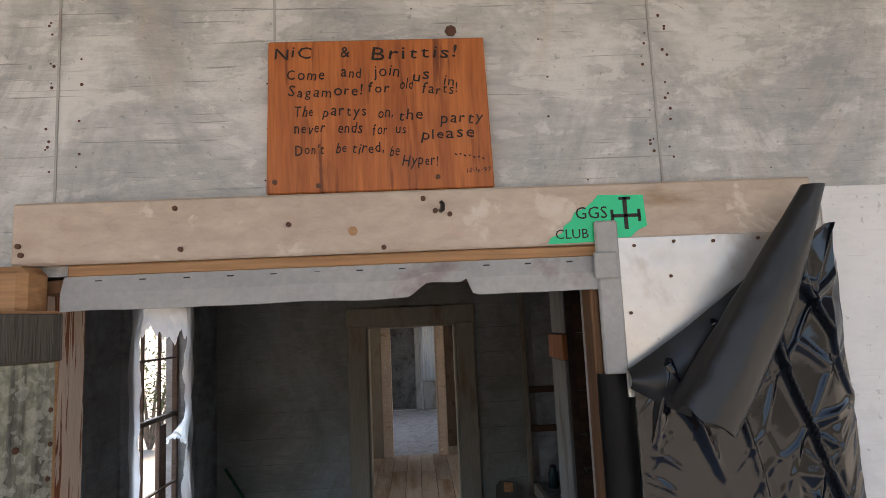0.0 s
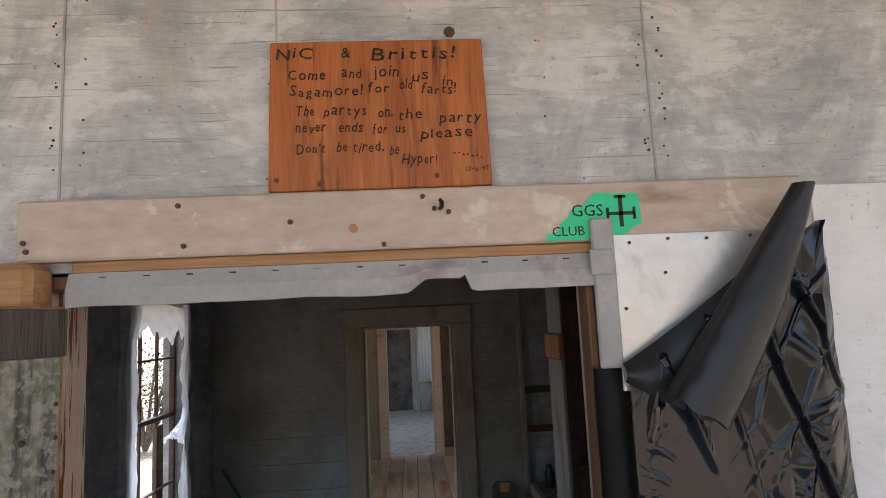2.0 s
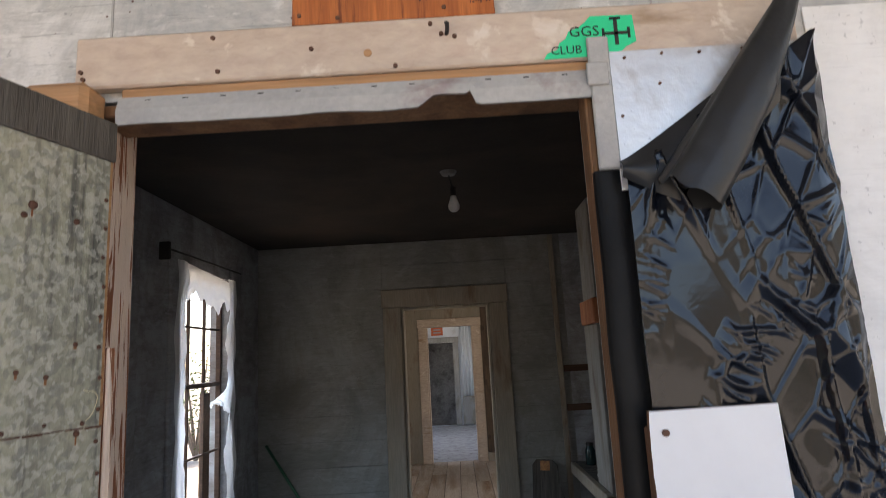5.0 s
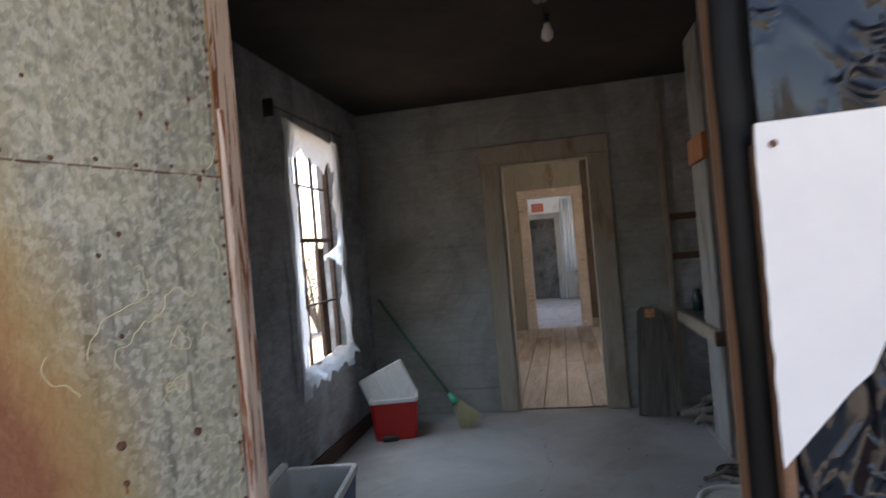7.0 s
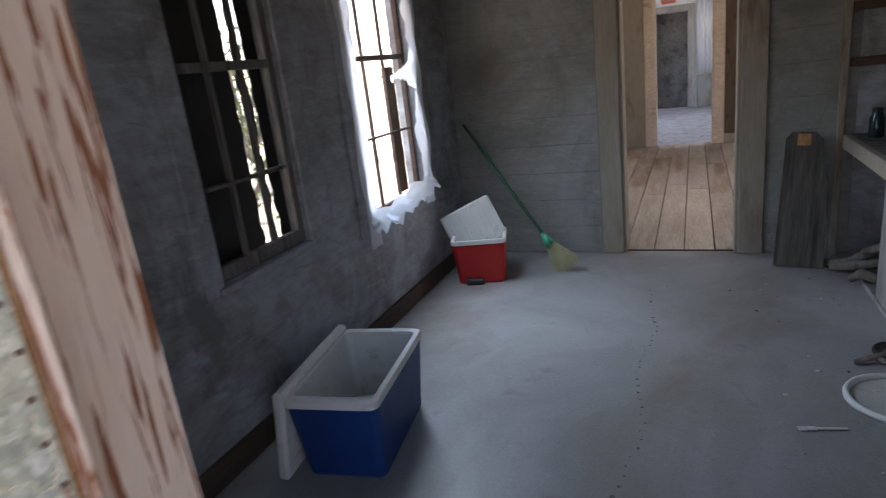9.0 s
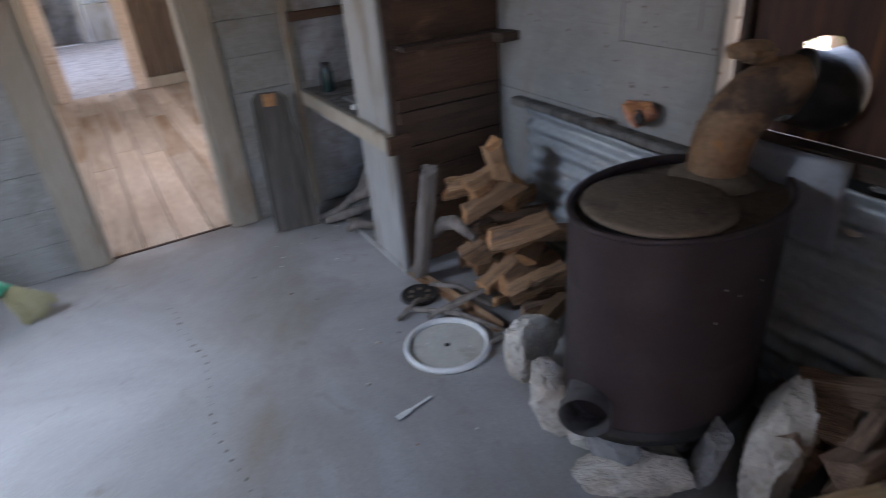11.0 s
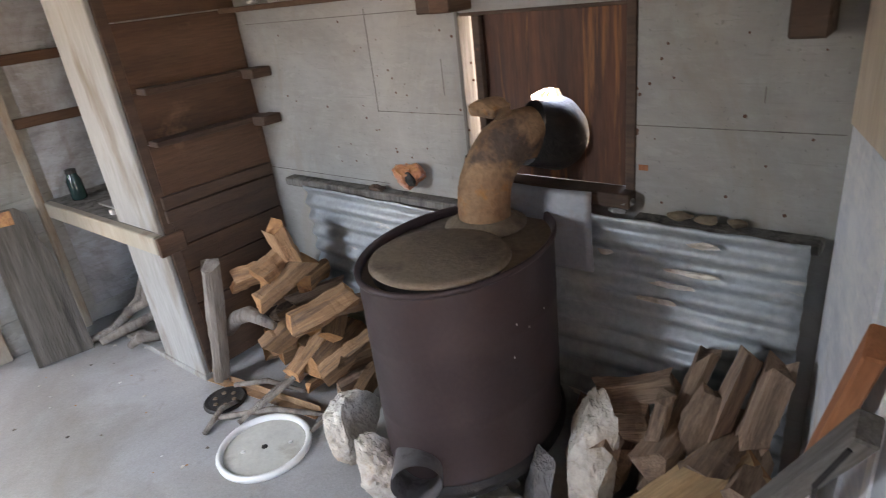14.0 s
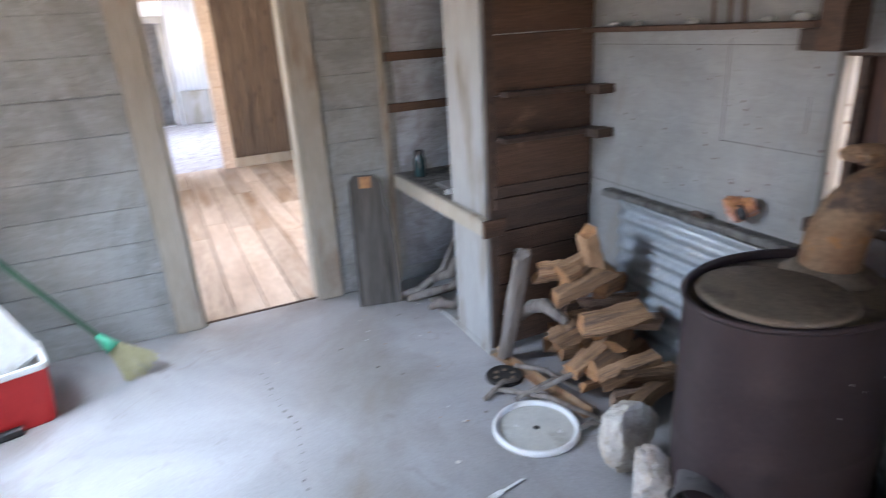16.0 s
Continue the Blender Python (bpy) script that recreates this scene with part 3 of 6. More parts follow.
# inner sheathing of the front wall, which runs out of square towards the corner
bm = bmesh.new()
pts = [(OX1 + 0.03, YI), (XR, YI), (XR, 4.755), (OX1 + 0.03, YI + 0.003)]
lo = [bm.verts.new((x, y, 0.0)) for x, y in pts]
hi = [bm.verts.new((x, y, ZC)) for x, y in pts]
bm.faces.new(lo), bm.faces.new(hi)
for i in range(4):
    bm.faces.new([lo[i], lo[(i + 1) % 4], hi[(i + 1) % 4], hi[i]])
solid("wall_front_lining", bm, M_lining, "lining board beside the doorway, coloured pale blue-grey for the window light", "wall", kind="structure")
def on_lining(outline, proud, name, mtl, label):
    """A flat panel fixed on the lining: (x, z) corners, standing proud of it."""
    bm_ = bmesh.new()
    rows_ = [[bm_.verts.new((x, 4.503 + 0.218 * (x - 0.93) + d, z)) for x, z in outline] for d in (-0.002, proud)]
    for r_ in rows_:
        bm_.faces.new(r_)
    for i_ in range(len(outline)):
        k_ = (i_ + 1) % len(outline)
        bm_.faces.new([rows_[0][i_], rows_[0][k_], rows_[1][k_], rows_[1][i_]])
    return solid(name, bm_, mtl, label, "wall panel", kind="structure")


on_lining([(1.53, 1.222), (2.082, 1.16), (2.082, 2.53), (1.56, 2.53)], 0.012, "lining_plywood", M_ply, "bare tan plywood panel in the corner beside the doorway")
on_lining([(1.575, 0.01), (2.082, 0.01), (2.082, 1.155), (1.53, 1.215)], 0.007, "lining_sheet", M_lining, "sheet below the plywood in the corner, coloured pale blue-grey for the window light")
on_lining([(1.36, 0.01), (1.4, 0.01), (1.37, 2.53), (1.345, 2.53)], 0.005, "lining_batten", M_board_pale_lit, "narrow pale batten over a joint of the lining")
W1 = (5.62, 6.2, 0.71, 2.2)
W2 = (6.76, 7.56, 0.62, 2.2)
wall_left = solid("wall_left", wall_bm(YI, YF, 0.0, ZC, XL - 0.13, XL, [W1, W2], "x"), M_left, "sooty blue-grey papered wall with two windows", "wall", kind="structure")
V = (5.3, 5.862, 0.926, 1.46)
wall_right = solid("wall_right", wall_bm(YI, YF, 0.0, ZC, XR, XR + 0.13, [V], "x"), M_right, "pale speckled wallboard behind the stove", "wall", kind="structure")
D1 = (0.175, 0.889, 0.0, 1.997)
wall_far = solid("wall_far", wall_bm(XL - 0.13, XR + 0.13, 0.0, ZC, YF, YF + 0.13, [D1], "y"), M_far, "smoke-stained horizontal boards beside the inner doorway", "wall", kind="structure")
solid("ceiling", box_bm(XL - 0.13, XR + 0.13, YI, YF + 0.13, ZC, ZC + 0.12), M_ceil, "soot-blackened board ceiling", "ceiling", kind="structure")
# Out of sight; added only to stop sun reaching the rooms.
solid("roof", box_bm(-1.2, 3.3, YW + 0.01, 18.7, 2.95, 3.1), M_dark, "unseen flat dark roof added to keep the sun out of the rooms", "roof", kind="structure")

# second room
solid("floor_second_room", box_bm(-1.12, 2.9, YF + 0.05, Y2 + 0.12, -0.2, -0.02), M_dark, "dark gap below the floor planks", "floor", kind="structure")
solid("ceiling_second_room", box_bm(-1.12, 2.9, YF + 0.13, Y2 + 0.13, 2.6, 2.72), M_casing, "stained board ceiling of the second room", "ceiling", kind="structure")
solid("wall_second_left", wall_bm(YF + 0.13, Y2, -0.1, 2.6, -1.12, -1.0, [(9.4, 10.6, 0.7, 2.1)], "x"), M_far, "smoked cream wall of the second room", "wall", kind="structure")
solid("wall_second_right", wall_bm(YF + 0.13, Y2, -0.1, 2.6, 2.78, 2.9, [(9.2, 10.4, 0.7, 2.1)], "x"), M_far, "smoked cream wall of the second room", "wall", kind="structure")
D2 = (0.135, 0.86, 0.0, 2.05)
solid("wall_second_far", wall_bm(-1.12, 2.9, -0.1, 2.6, Y2, Y2 + 0.12, [D2], "y"), M_casing, "tan board wall round the second doorway", "wall", kind="structure")
# third room
solid("floor_third_room", box_bm(-1.12, 3.2, Y2 + 0.12, Y3 + 0.12, -0.2, -0.006), M_litter, "grey floor strewn with debris", "floor", kind="structure")
solid("ceiling_third_room", box_bm(-1.12, 3.2, Y2 + 0.12, Y3 + 0.12, 2.7, 2.82), M_blueroom, "pale ceiling of the third room", "ceiling", kind="structure")
solid("wall_third_left", wall_bm(Y2 + 0.12, Y3, -0.1, 2.7, -1.12, -1.0, [(14.2, 16.6, 0.6, 2.2)], "x"), M_blueroom, "pale wall of the third room", "wall", kind="structure")
solid("wall_third_right", wall_bm(Y2 + 0.12, Y3, -0.1, 2.7, 3.08, 3.2, [(14.2, 16.6, 0.6, 2.2)], "x"), M_blueroom, "pale wall of the third room", "wall", kind="structure")
solid("wall_third_far", wall_bm(-1.12, 3.2, -0.1, 2.7, Y3, Y3 + 0.12, [(-0.17, 0.5, 0.0, 1.92)], "y"), M_blueroom, "pale wall round the last doorway", "wall", kind="structure")
# Box added behind the last doorway, coloured dark so the opening shows dark inside.
solid("wall_beyond", box_bm(-0.6, 1.2, Y3 + 0.5, Y3 + 0.6, -0.1, 2.4), M_stone_dark, "added dark grey wall that makes the last doorway dark inside", "wall", kind="structure")
solid("floor_beyond", box_bm(-0.6, 1.2, Y3 + 0.12, Y3 + 0.5, -0.2, -0.01), M_stone_dark, "added dark grey floor that makes the last doorway dark inside", "floor", kind="structure")
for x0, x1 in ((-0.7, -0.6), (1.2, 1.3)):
    solid("wall_beyond_side", box_bm(x0, x1, Y3 + 0.12, Y3 + 0.6, -0.1, 2.4), M_stone_dark, "added dark grey side wall that makes the last doorway dark inside", "wall", kind="structure")
solid("ceiling_beyond", box_bm(-0.7, 1.3, Y3 + 0.12, Y3 + 0.6, 2.4, 2.5), M_stone_dark, "added dark grey ceiling that makes the last doorway dark inside", "ceiling", kind="structure")


# ---- doorway casings ----
def casing(name, x0, x1, z1, y, w, d, mtl, label, side=-1):
    t = thing(name, label, "door frame", kind="structure")
    y0, y1 = (y - d, y + 0.001) if side < 0 else (y - 0.001, y + d)
    part("jamb_casing", box_bm(x0 - w, x0, y0, y1, 0.0, z1, 0.006), mtl, t)
    part("jamb_casing", box_bm(x1, x1 + w, y0, y1, 0.0, z1, 0.006), mtl, t)
    part("head_casing", box_bm(x0 - w - 0.01, x1 + w + 0.01, y0 - 0.004, y1, z1, z1 + w, 0.006), mtl, t)
    return t


c = casing("door_1", D1[0], D1[1], D1[3], YF, 0.145, 0.025, M_casing, "aged cream casing round the inner doorway")
part("jamb", box_bm(D1[0], D1[0] + 0.02, YF - 0.01, YF + 0.15, 0, D1[3], 0.003), M_casing, c)
part("jamb", box_bm(D1[1] - 0.02, D1[1], YF - 0.01, YF + 0.15, 0, D1[3], 0.003), M_casing, c)
part("head", box_bm(D1[0] + 0.02, D1[1] - 0.02, YF - 0.01, YF + 0.15, D1[3] - 0.02, D1[3], 0.003), M_casing, c)
part("threshold", box_bm(D1[0] + 0.02, D1[1] - 0.02, YF + 0.028, YF + 0.05, 0.0, 0.006, 0.002), M_dark, c)
c = casing("door_2", D2[0], D2[1], D2[3], Y2, 0.13, 0.025, M_beam, "peeling tan casing round the second doorway")
part("jamb", box_bm(D2[0], D2[0] + 0.02, Y2 - 0.01, Y2 + 0.14, 0, D2[3], 0.003), M_beam, c)
part("jamb", box_bm(D2[1] - 0.02, D2[1], Y2 - 0.01, Y2 + 0.14, 0, D2[3], 0.003), M_beam, c)
casing("door_3", -0.17, 0.5, 1.92, Y3, 0.13, 0.03, M_cream, "blue-white casing round the last doorway")
# dark upright boards beside the second doorway
pan = thing("dark_boards", "dark knotty upright boards beside the second doorway", "wall boards", kind="structure")
for i in range(6):
    x = D2[1] + 0.136 + 0.14 * i
    part("board", box_bm(x, x + 0.135, Y2 - 0.02 - 0.003 * (i % 2), Y2 - 0.0005, 0.13, 2.58, 0.004), M_darkboard, pan)
    for k in range(5):
        part("knot", lathe_bm([(0.0, 0.003), (0.02 + 0.006 * ((i + k) % 3), 0.002), (0.03, 0.0)], 9, 0.8, 1.3), M_dark, pan, at=Matrix.Translation((x + 0.03 + 0.07 * ((k * 3 + i) % 2), Y2 - 0.0235, 0.35 + 0.41 * k + 0.07 * i % 0.3)) @ Matrix.Rotation(radians(90), 4, "X"))
part("foot_board", box_bm(D2[1] + 0.134, D2[1] + 0.98, Y2 - 0.03, Y2 - 0.0005, 0.0, 0.125, 0.004), M_casing, pan)
red = thing("red_sign", "small faded red sign over the last doorway", "sign")
part("board", box_bm(0.0, 0.28, Y3 - 0.012, Y3 - 0.001, 2.1, 2.3, 0.002), M_redsign, red)
for i in range(2):
    part("printed_bar", box_bm(0.05, 0.23, Y3 - 0.015, Y3 - 0.0125, 2.15 + 0.07 * i, 2.18 + 0.07 * i), M_cream, red)
cur = thing("striped_panel", "pale blue corrugated sheet beside the last doorway", "metal sheet")
bm = bmesh.new()
prev = None
for i in range(61):
    x = 0.67 + 0.6 * i / 60
    y = Y3 - 0.05 + 0.02 * math.cos(i / 60 * math.tau * 7)
    a, b = bm.verts.new((x, y, 0.66)), bm.verts.new((x, y, 2.36))
    a2, b2 = bm.verts.new((x, y + 0.004, 0.66)), bm.verts.new((x, y + 0.004, 2.36))
    if prev:
        for q in ((prev[0], a, b, prev[1]), (prev[2], a2, b2, prev[3]), (prev[1], b, b2, prev[3]), (prev[0], a, a2, prev[2])):
            bm.faces.new(q)
    prev = (a, b, a2, b2)
part("sheet", bm, M_blueroom, cur, smooth=True)
part("lower_panel", box_bm(0.67, 1.27, Y3 - 0.05, Y3 - 0.005, 0.0, 0.65, 0.01), M_cream, cur, "scuffed white lower panel")

# ---- header, strips and lining round the outer doorway ----
head = thing("door_header", "long peeling tan board nailed over the doorway", "door header", kind="structure")
part("header_board", box_bm(-0.088, 1.292, YW - 0.028, YW + 0.001, 2.122, 2.228, 0.004), M_beam, head)
part("header_edge", box_bm(0.0, 0.93, YW - 0.02, YW + 0.001, 2.1, 2.121, 0.003), M_raw, head)
for x, z in ((-0.075, 2.155), (-0.07, 2.14), (0.18, 2.21), (0.19, 2.14), (0.53, 2.13), (0.6, 2.212), (0.62, 2.19), (0.645, 2.183), (0.37, 2.175)):
    part("nail_head", tube_bm([(x, YW - 0.032, z), (x, YW - 0.027, z)], 0.0045, 8), M_nail, head)
part("bent_nail", tube_bm([(0.63, YW - 0.026, 2.19), (0.632, YW - 0.05, 2.188), (0.632, YW - 0.056, 2.196), (0.63, YW - 0.05, 2.2)], 0.004, 6), M_iron, head)
part("knot", tube_bm([(0.478, YW - 0.0295, 2.16), (0.478, YW - 0.0275, 2.16)], 0.008, 12), M_raw, head)
# felt strip with a bitten notch
bm = bmesh.new()
n = 90
rows = []
for i in range(n + 1):
    x = -0.002 + 0.9 * i / n
    zb = 2.043 + 0.004 * noise.noise(Vector((x * 9, 0, 3)))
    if 0.57 < x < 0.68:
        zb += 0.022 * min(1, (x - 0.57) / 0.03) * min(1, (0.68 - x) / 0.012)
    if 0.66 < x < 0.67:
        zb += 0.006
    zt = 2.101
    y = YW - 0.032 + 0.004 * noise.noise(Vector((x * 6, 2, 0)))
    rows.append([bm.verts.new((x, y, zb)), bm.verts.new((x, y - 0.002, (zb + zt) / 2)), bm.verts.new((x, YW - 0.0235, zt)), bm.verts.new((x, YW - 0.0205, zt)), bm.verts.new((x, y + 0.006, zb))])
for a, b in zip(rows, rows[1:]):
    for k in range(5):
        bm.faces.new([a[k], b[k], b[(k + 1) % 5], a[(k + 1) % 5]])
felt = solid("weather_strip", bm, M_felt, "grey felt weather strip with a torn notch under the header", "weather strip", smooth=False)
for i in range(12):
    bm = box_bm(0.05 + 0.072 * i, 0.061 + 0.072 * i, YW - 0.027, YW - 0.0235, 2.091, 2.0935)
    part("staple", bm, M_iron, felt)
tape = thing("felt_tab", "grey felt strip nailed down the side of the doorway", "weather strip")
part("strip", box_bm(0.892, 0.932, YW - 0.04, YW - 0.03, 1.9, 2.16, 0.003), M_felt, tape)
part("overlap", box_bm(0.885, 0.925, YW - 0.047, YW - 0.0405, 2.06, 2.105, 0.002), M_felt, tape)

# jambs
j = thing("door_jamb_left", "flaking cream paint on the hinge jamb", "door frame", kind="structure")
part("jamb_board", box_bm(-0.088, -0.063, YW + 0.001, YI + 0.05, 0, 2.099, 0.004), M_peel, j)
part("edge_strip", box_bm(-0.123, -0.088, YW - 0.014, YW + 0.0005, 0, 2.12, 0.003), M_peel, j)
part("head_lining", box_bm(-0.063, 0.9, YW + 0.001, YI + 0.002, 2.075, 2.099, 0.003), M_rawv, j)
j = thing("door_jamb_right", "raw brown pine edge of the right jamb", "door frame", kind="structure")
part("jamb_board", box_bm(0.884, 0.899, YW - 0.012, YW + 0.045, 0, 2.07, 0.003), M_rawv, j)
blk = thing("jamb_strip", "dull black plastic wrapped down the jamb", "plastic strip")
bm = bmesh.new()
rows = []
for i in range(61):
    z = 1.9 * i / 60
    w = 0.004 * noise.noise(Vector((z * 6, 1, 0)))
    rows.append([bm.verts.new((0.884 + w, YW - 0.013, z)), bm.verts.new((0.886 + w, YW - 0.03 + w, z)), bm.verts.new((0.935 + w, YW - 0.03 - w, z)), bm.verts.new((0.95 + w, YW - 0.004, z))])
for a, b in zip(rows, rows[1:]):
    for k in range(3):
        bm.faces.new([a[k], b[k], b[k + 1], a[k + 1]])
part("wrap", bm, M_wrap, blk, smooth=True)

# Sheet paler than the wall: the brighter daylight here is put into its colour.
solid("wall_front_lit_sheet", box_bm(1.322, 2.7, YW - 0.004, YW - 0.0005, 0.0, 2.214, 0.001), M_board_pale_lit, "pale wallboard sheet beside the black plastic, lightened for the daylight there", "wall", kind="structure")

# ---- sheet metal, plastic and panel beside the doorway ----
tin = thing("tin_sheet", "pale spotted tin sheet nailed beside the doorway", "metal sheet")
part("sheet", box_bm(0.93, 1.31, YW - 0.034, YW - 0.029, 1.86, 2.13, 0.001), M_tin, tin)
for x, z in ((0.96, 2.115), (1.03, 2.12), (1.1, 2.118), (1.18, 2.12), (1.02, 2.06), (0.945, 2.0)):
    part("nail_head", tube_bm([(x, YW - 0.037, z), (x, YW - 0.033, z)], 0.003, 8), M_nail, tin)


plast = thing("black_plastic_sheet", "crumpled glossy black plastic sheet hanging beside the doorway", "plastic sheet")
bm = bmesh.new()
NX, NZ = 120, 560


def facets(x, z, seed, size, slant, stretch, sharp):
    """Slack film creased into flat facets, each tipped its own way, meeting in thin ridges."""
    u, w = x * math.cos(slant) + z * math.sin(slant), z * math.cos(slant) - x * math.sin(slant)
    p = Vector((u / size, w / (size * stretch), seed))
    d, c = noise.voronoi(p)
    tip = noise.noise_vector(c[0] * 3.7 + Vector((seed, 0, 0)))
    gap = d[1] - d[0]
    return size * (0.45 * tip.dot(p - c[0]) * min(1.0, gap * 3) + sharp * max(0.0, 1 - gap * 7))


def crumple(x, z):
    """Height of the film: calm in the middle, gathered into upright folds at the outer edge and small dents elsewhere."""
    wob = 0.02 * noise.noise(Vector((x * 9, z * 6, 11)))
    edge = min(1.0, max(0.0, (x - 1.09) / 0.12))
    low = min(1.0, max(0.0, (1.25 - z) / 0.2))
    top = min(1.0, max(0.0, (z - 1.72) / 0.12))
    h = 0.01 * noise.noise(Vector((x * 5, z * 3, 4)))
    h += (0.1 + 0.9 * max(edge, low, 0.8 * top)) * facets(x + wob, z, 3.1, 0.1, 0.25, 3.2, 0.2)
    h += max(edge, low, 0.7 * top) * 0.5 * facets(x, z + wob, 8.7, 0.05, -0.5, 3.0, 0.2)
    dent = max(0.0, noise.noise(Vector((x * 8, z * 6, 21))) - 0.2) * 3
    h += min(1.0, dent) * 0.9 * facets(x + wob, z + wob, 5.3, 0.035, 0.9, 3.5, 0.26)
    return h


grid = {}
for i in range(NX + 1):
    for k in range(NZ + 1):
        fx, z = i / NX, 2.14 * k / NZ
        left = 0.938 if z < 1.91 else 0.938 + (z - 1.91) / 0.23 * 0.36
        right = 1.318 + 0.012 * math.sin(z * 2.2 + 0.4) + 0.006 * noise.noise(Vector((z * 9, 0, 9)))
        x = left + (right - left) * fx
        d = 0.02 + crumple(x, z)
        grid[i, k] = bm.verts.new((x, YW - 0.037 - min(0.042, max(0.0, d)) * min(1, 6 * fx + 0.3, 6 * (1 - fx) + 0.3), z))
for i in range(NX):
    for k in range(NZ):
        bm.faces.new([grid[i, k], grid[i + 1, k], grid[i + 1, k + 1], grid[i, k + 1]])
part("sheet", bm, M_plastic, plast, smooth=True)
# long flap hanging from the upper corner, rolled into a narrowing tube
bm = bmesh.new()
rings = []
for j in range(41):
    f = j / 40
    left = Vector((1.232 - 0.258 * f, 0, 2.2 - 0.345 * f))
    right = Vector((1.272 - 0.2 * f + 0.018 * math.sin(f * math.pi), 0, 2.2 - 0.4 * f))
    mid, half = (left + right) / 2, (right - left) / 2
    ring = []
    for k in range(33):
        a = -0.5 + k / 32 * (math.tau - 1.1)
        w = 1 + 0.05 * noise.noise(Vector((math.cos(a) * 1.5, math.sin(a) * 1.5, f * 5)))
        out = (0.012 + 0.026 * f) * math.sin(a) * w + 0.004 * abs(noise.noise(Vector((a * 1.5, f * 7, 3))))
        ring.append(bm.verts.new(mid - half * math.cos(a) * w + Vector((0, YW - 0.088 - 0.012 * f - out, 0.012 * noise.noise(Vector((a * 2, 0, 9))) * f)))) 
    rings.append(ring)
for a, b in zip(rings, rings[1:]):
    for k in range(32):
        bm.faces.new([a[k], a[k + 1], b[k + 1], b[k]])
part("rolled_flap", bm, M_plastic_dull, plast, "rolled dull black flap", smooth=True)
# slack fold along the torn top, under the flap
bm = bmesh.new()
ga = {}
for i in range(41):
    for k in range(13):
        f, g = i / 40, k / 12
        x = 0.925 + 0.29 * f
        zt = 1.908 + 0.2 * f ** 1.1
        drop = 0.03 + 0.12 * math.sin(min(1.0, f / 0.62) * math.pi / 2) * (1 - 0.55 * max(0.0, f - 0.4))
        if f < 0.33:
            drop = 0.03 + 0.11 * f / 0.33
        z = zt - g * drop
        ga[i, k] = bm.verts.new((x, YW - 0.05 - 0.018 * math.sin(g * math.pi * 0.85) - 0.006 * abs(noise.noise(Vector((x * 14, 1, z * 14)))) - 0.01 * f, z))
for i in range(40):
    for k in range(12):
        bm.faces.new([ga[i, k], ga[i + 1, k], ga[i + 1, k + 1], ga[i, k + 1]])
part("top_fold", bm, M_plastic_dull, plast, "slack dull fold along the torn top", smooth=True)

wp = thing("white_panel", "white painted chipboard panel screwed over the plastic", "panel")
bm = bmesh.new()
outline = [(0.918 + 0.004 * noise.noise(Vector((0, 0, z * 30))), z) for z in [0.95 + 0.0186 * i for i in range(28)]] + [(0.92, 1.477), (1.128, 1.48), (1.136, 1.2), (1.105, 1.165), (1.072, 1.135), (1.05, 1.09), (1.022, 1.066), (0.972, 1.009), (0.93, 0.962)]
fr = [bm.verts.new((x, YW - 0.08, z)) for x, z in outline]
bk = [bm.verts.new((x, YW - 0.068, z)) for x, z in outline]
bm.faces.new(fr)
bm.faces.new(bk)
for i in range(len(fr)):
    f = bm.faces.new([fr[i], fr[(i + 1) % len(fr)], bk[(i + 1) % len(bk)], bk[i]])
    f.material_index = 1
part("board", bm, (M_white, M_chip), wp)
part("screw", tube_bm([(0.943, YW - 0.084, 1.443), (0.943, YW - 0.079, 1.443)], 0.006, 10), M_nail, wp)
part("batten", box_bm(0.92, 0.94, YW - 0.0675, YW - 0.04, 0, 1.45, 0.003), M_chip, wp)

# ---- wooden sign and sticker ----
sg = thing("wooden_sign", "orange plywood sign with a handwritten message over the doorway", "sign")
bm = box_bm(0.33, 0.727, YW - 0.018, YW - 0.002, 2.231, 2.508, 0.002)
for v in bm.verts:
    if v.co.z > 2.3 and v.co.x < 0.5:
        v.co.x += 0.006
    if v.co.z > 2.3 and v.co.x > 0.5:
        v.co.x -= 0.006
part("board", bm, M_sign, sg)
up = Matrix.Rotation(radians(90), 4, "X")
rnd_t = random.Random(4)


def hand_line(words, size, spans):
    """One handwritten line, letter by letter: for each word where it begins, its baseline and its width."""
    for word, (x, z, w) in zip(words.split(), spans):
        letters = []
        pen = 0.0
        for ch in word:
            ob = write(ch, size * rnd_t.uniform(0.9, 1.15), M_ink, sg, Matrix.Identity(4), "letter")
            xs = [v.co.x for v in ob.data.vertices]
            letters.append((ob, pen - min(xs)))
            pen += max(xs) - min(xs) + 0.16 * size
        squeeze = w / pen
        for ob, at in letters:
            lean_ = Matrix(((squeeze, 0.24 + rnd_t.uniform(-0.1, 0.1), 0, 0), (0, 1, 0, 0), (0, 0, 1, 0), (0, 0, 0, 1)))
            ob.matrix_basis = Matrix.Translation((x + at * squeeze, YW - 0.0186, z + rnd_t.uniform(-0.002, 0.002))) @ up @ Matrix.Rotation(radians(rnd_t.uniform(-7, 4)), 4, "Z") @ lean_


hand_line("NiC & Brittis!", 0.03, ((0.347, 2.477, 0.07), (0.464, 2.477, 0.02), (0.518, 2.472, 0.158)))
hand_line("Come and join us in", 0.027, ((0.368, 2.437, 0.07), (0.463, 2.439, 0.039), (0.522, 2.439, 0.048), (0.59, 2.431, 0.035), (0.645, 2.421, 0.023)))
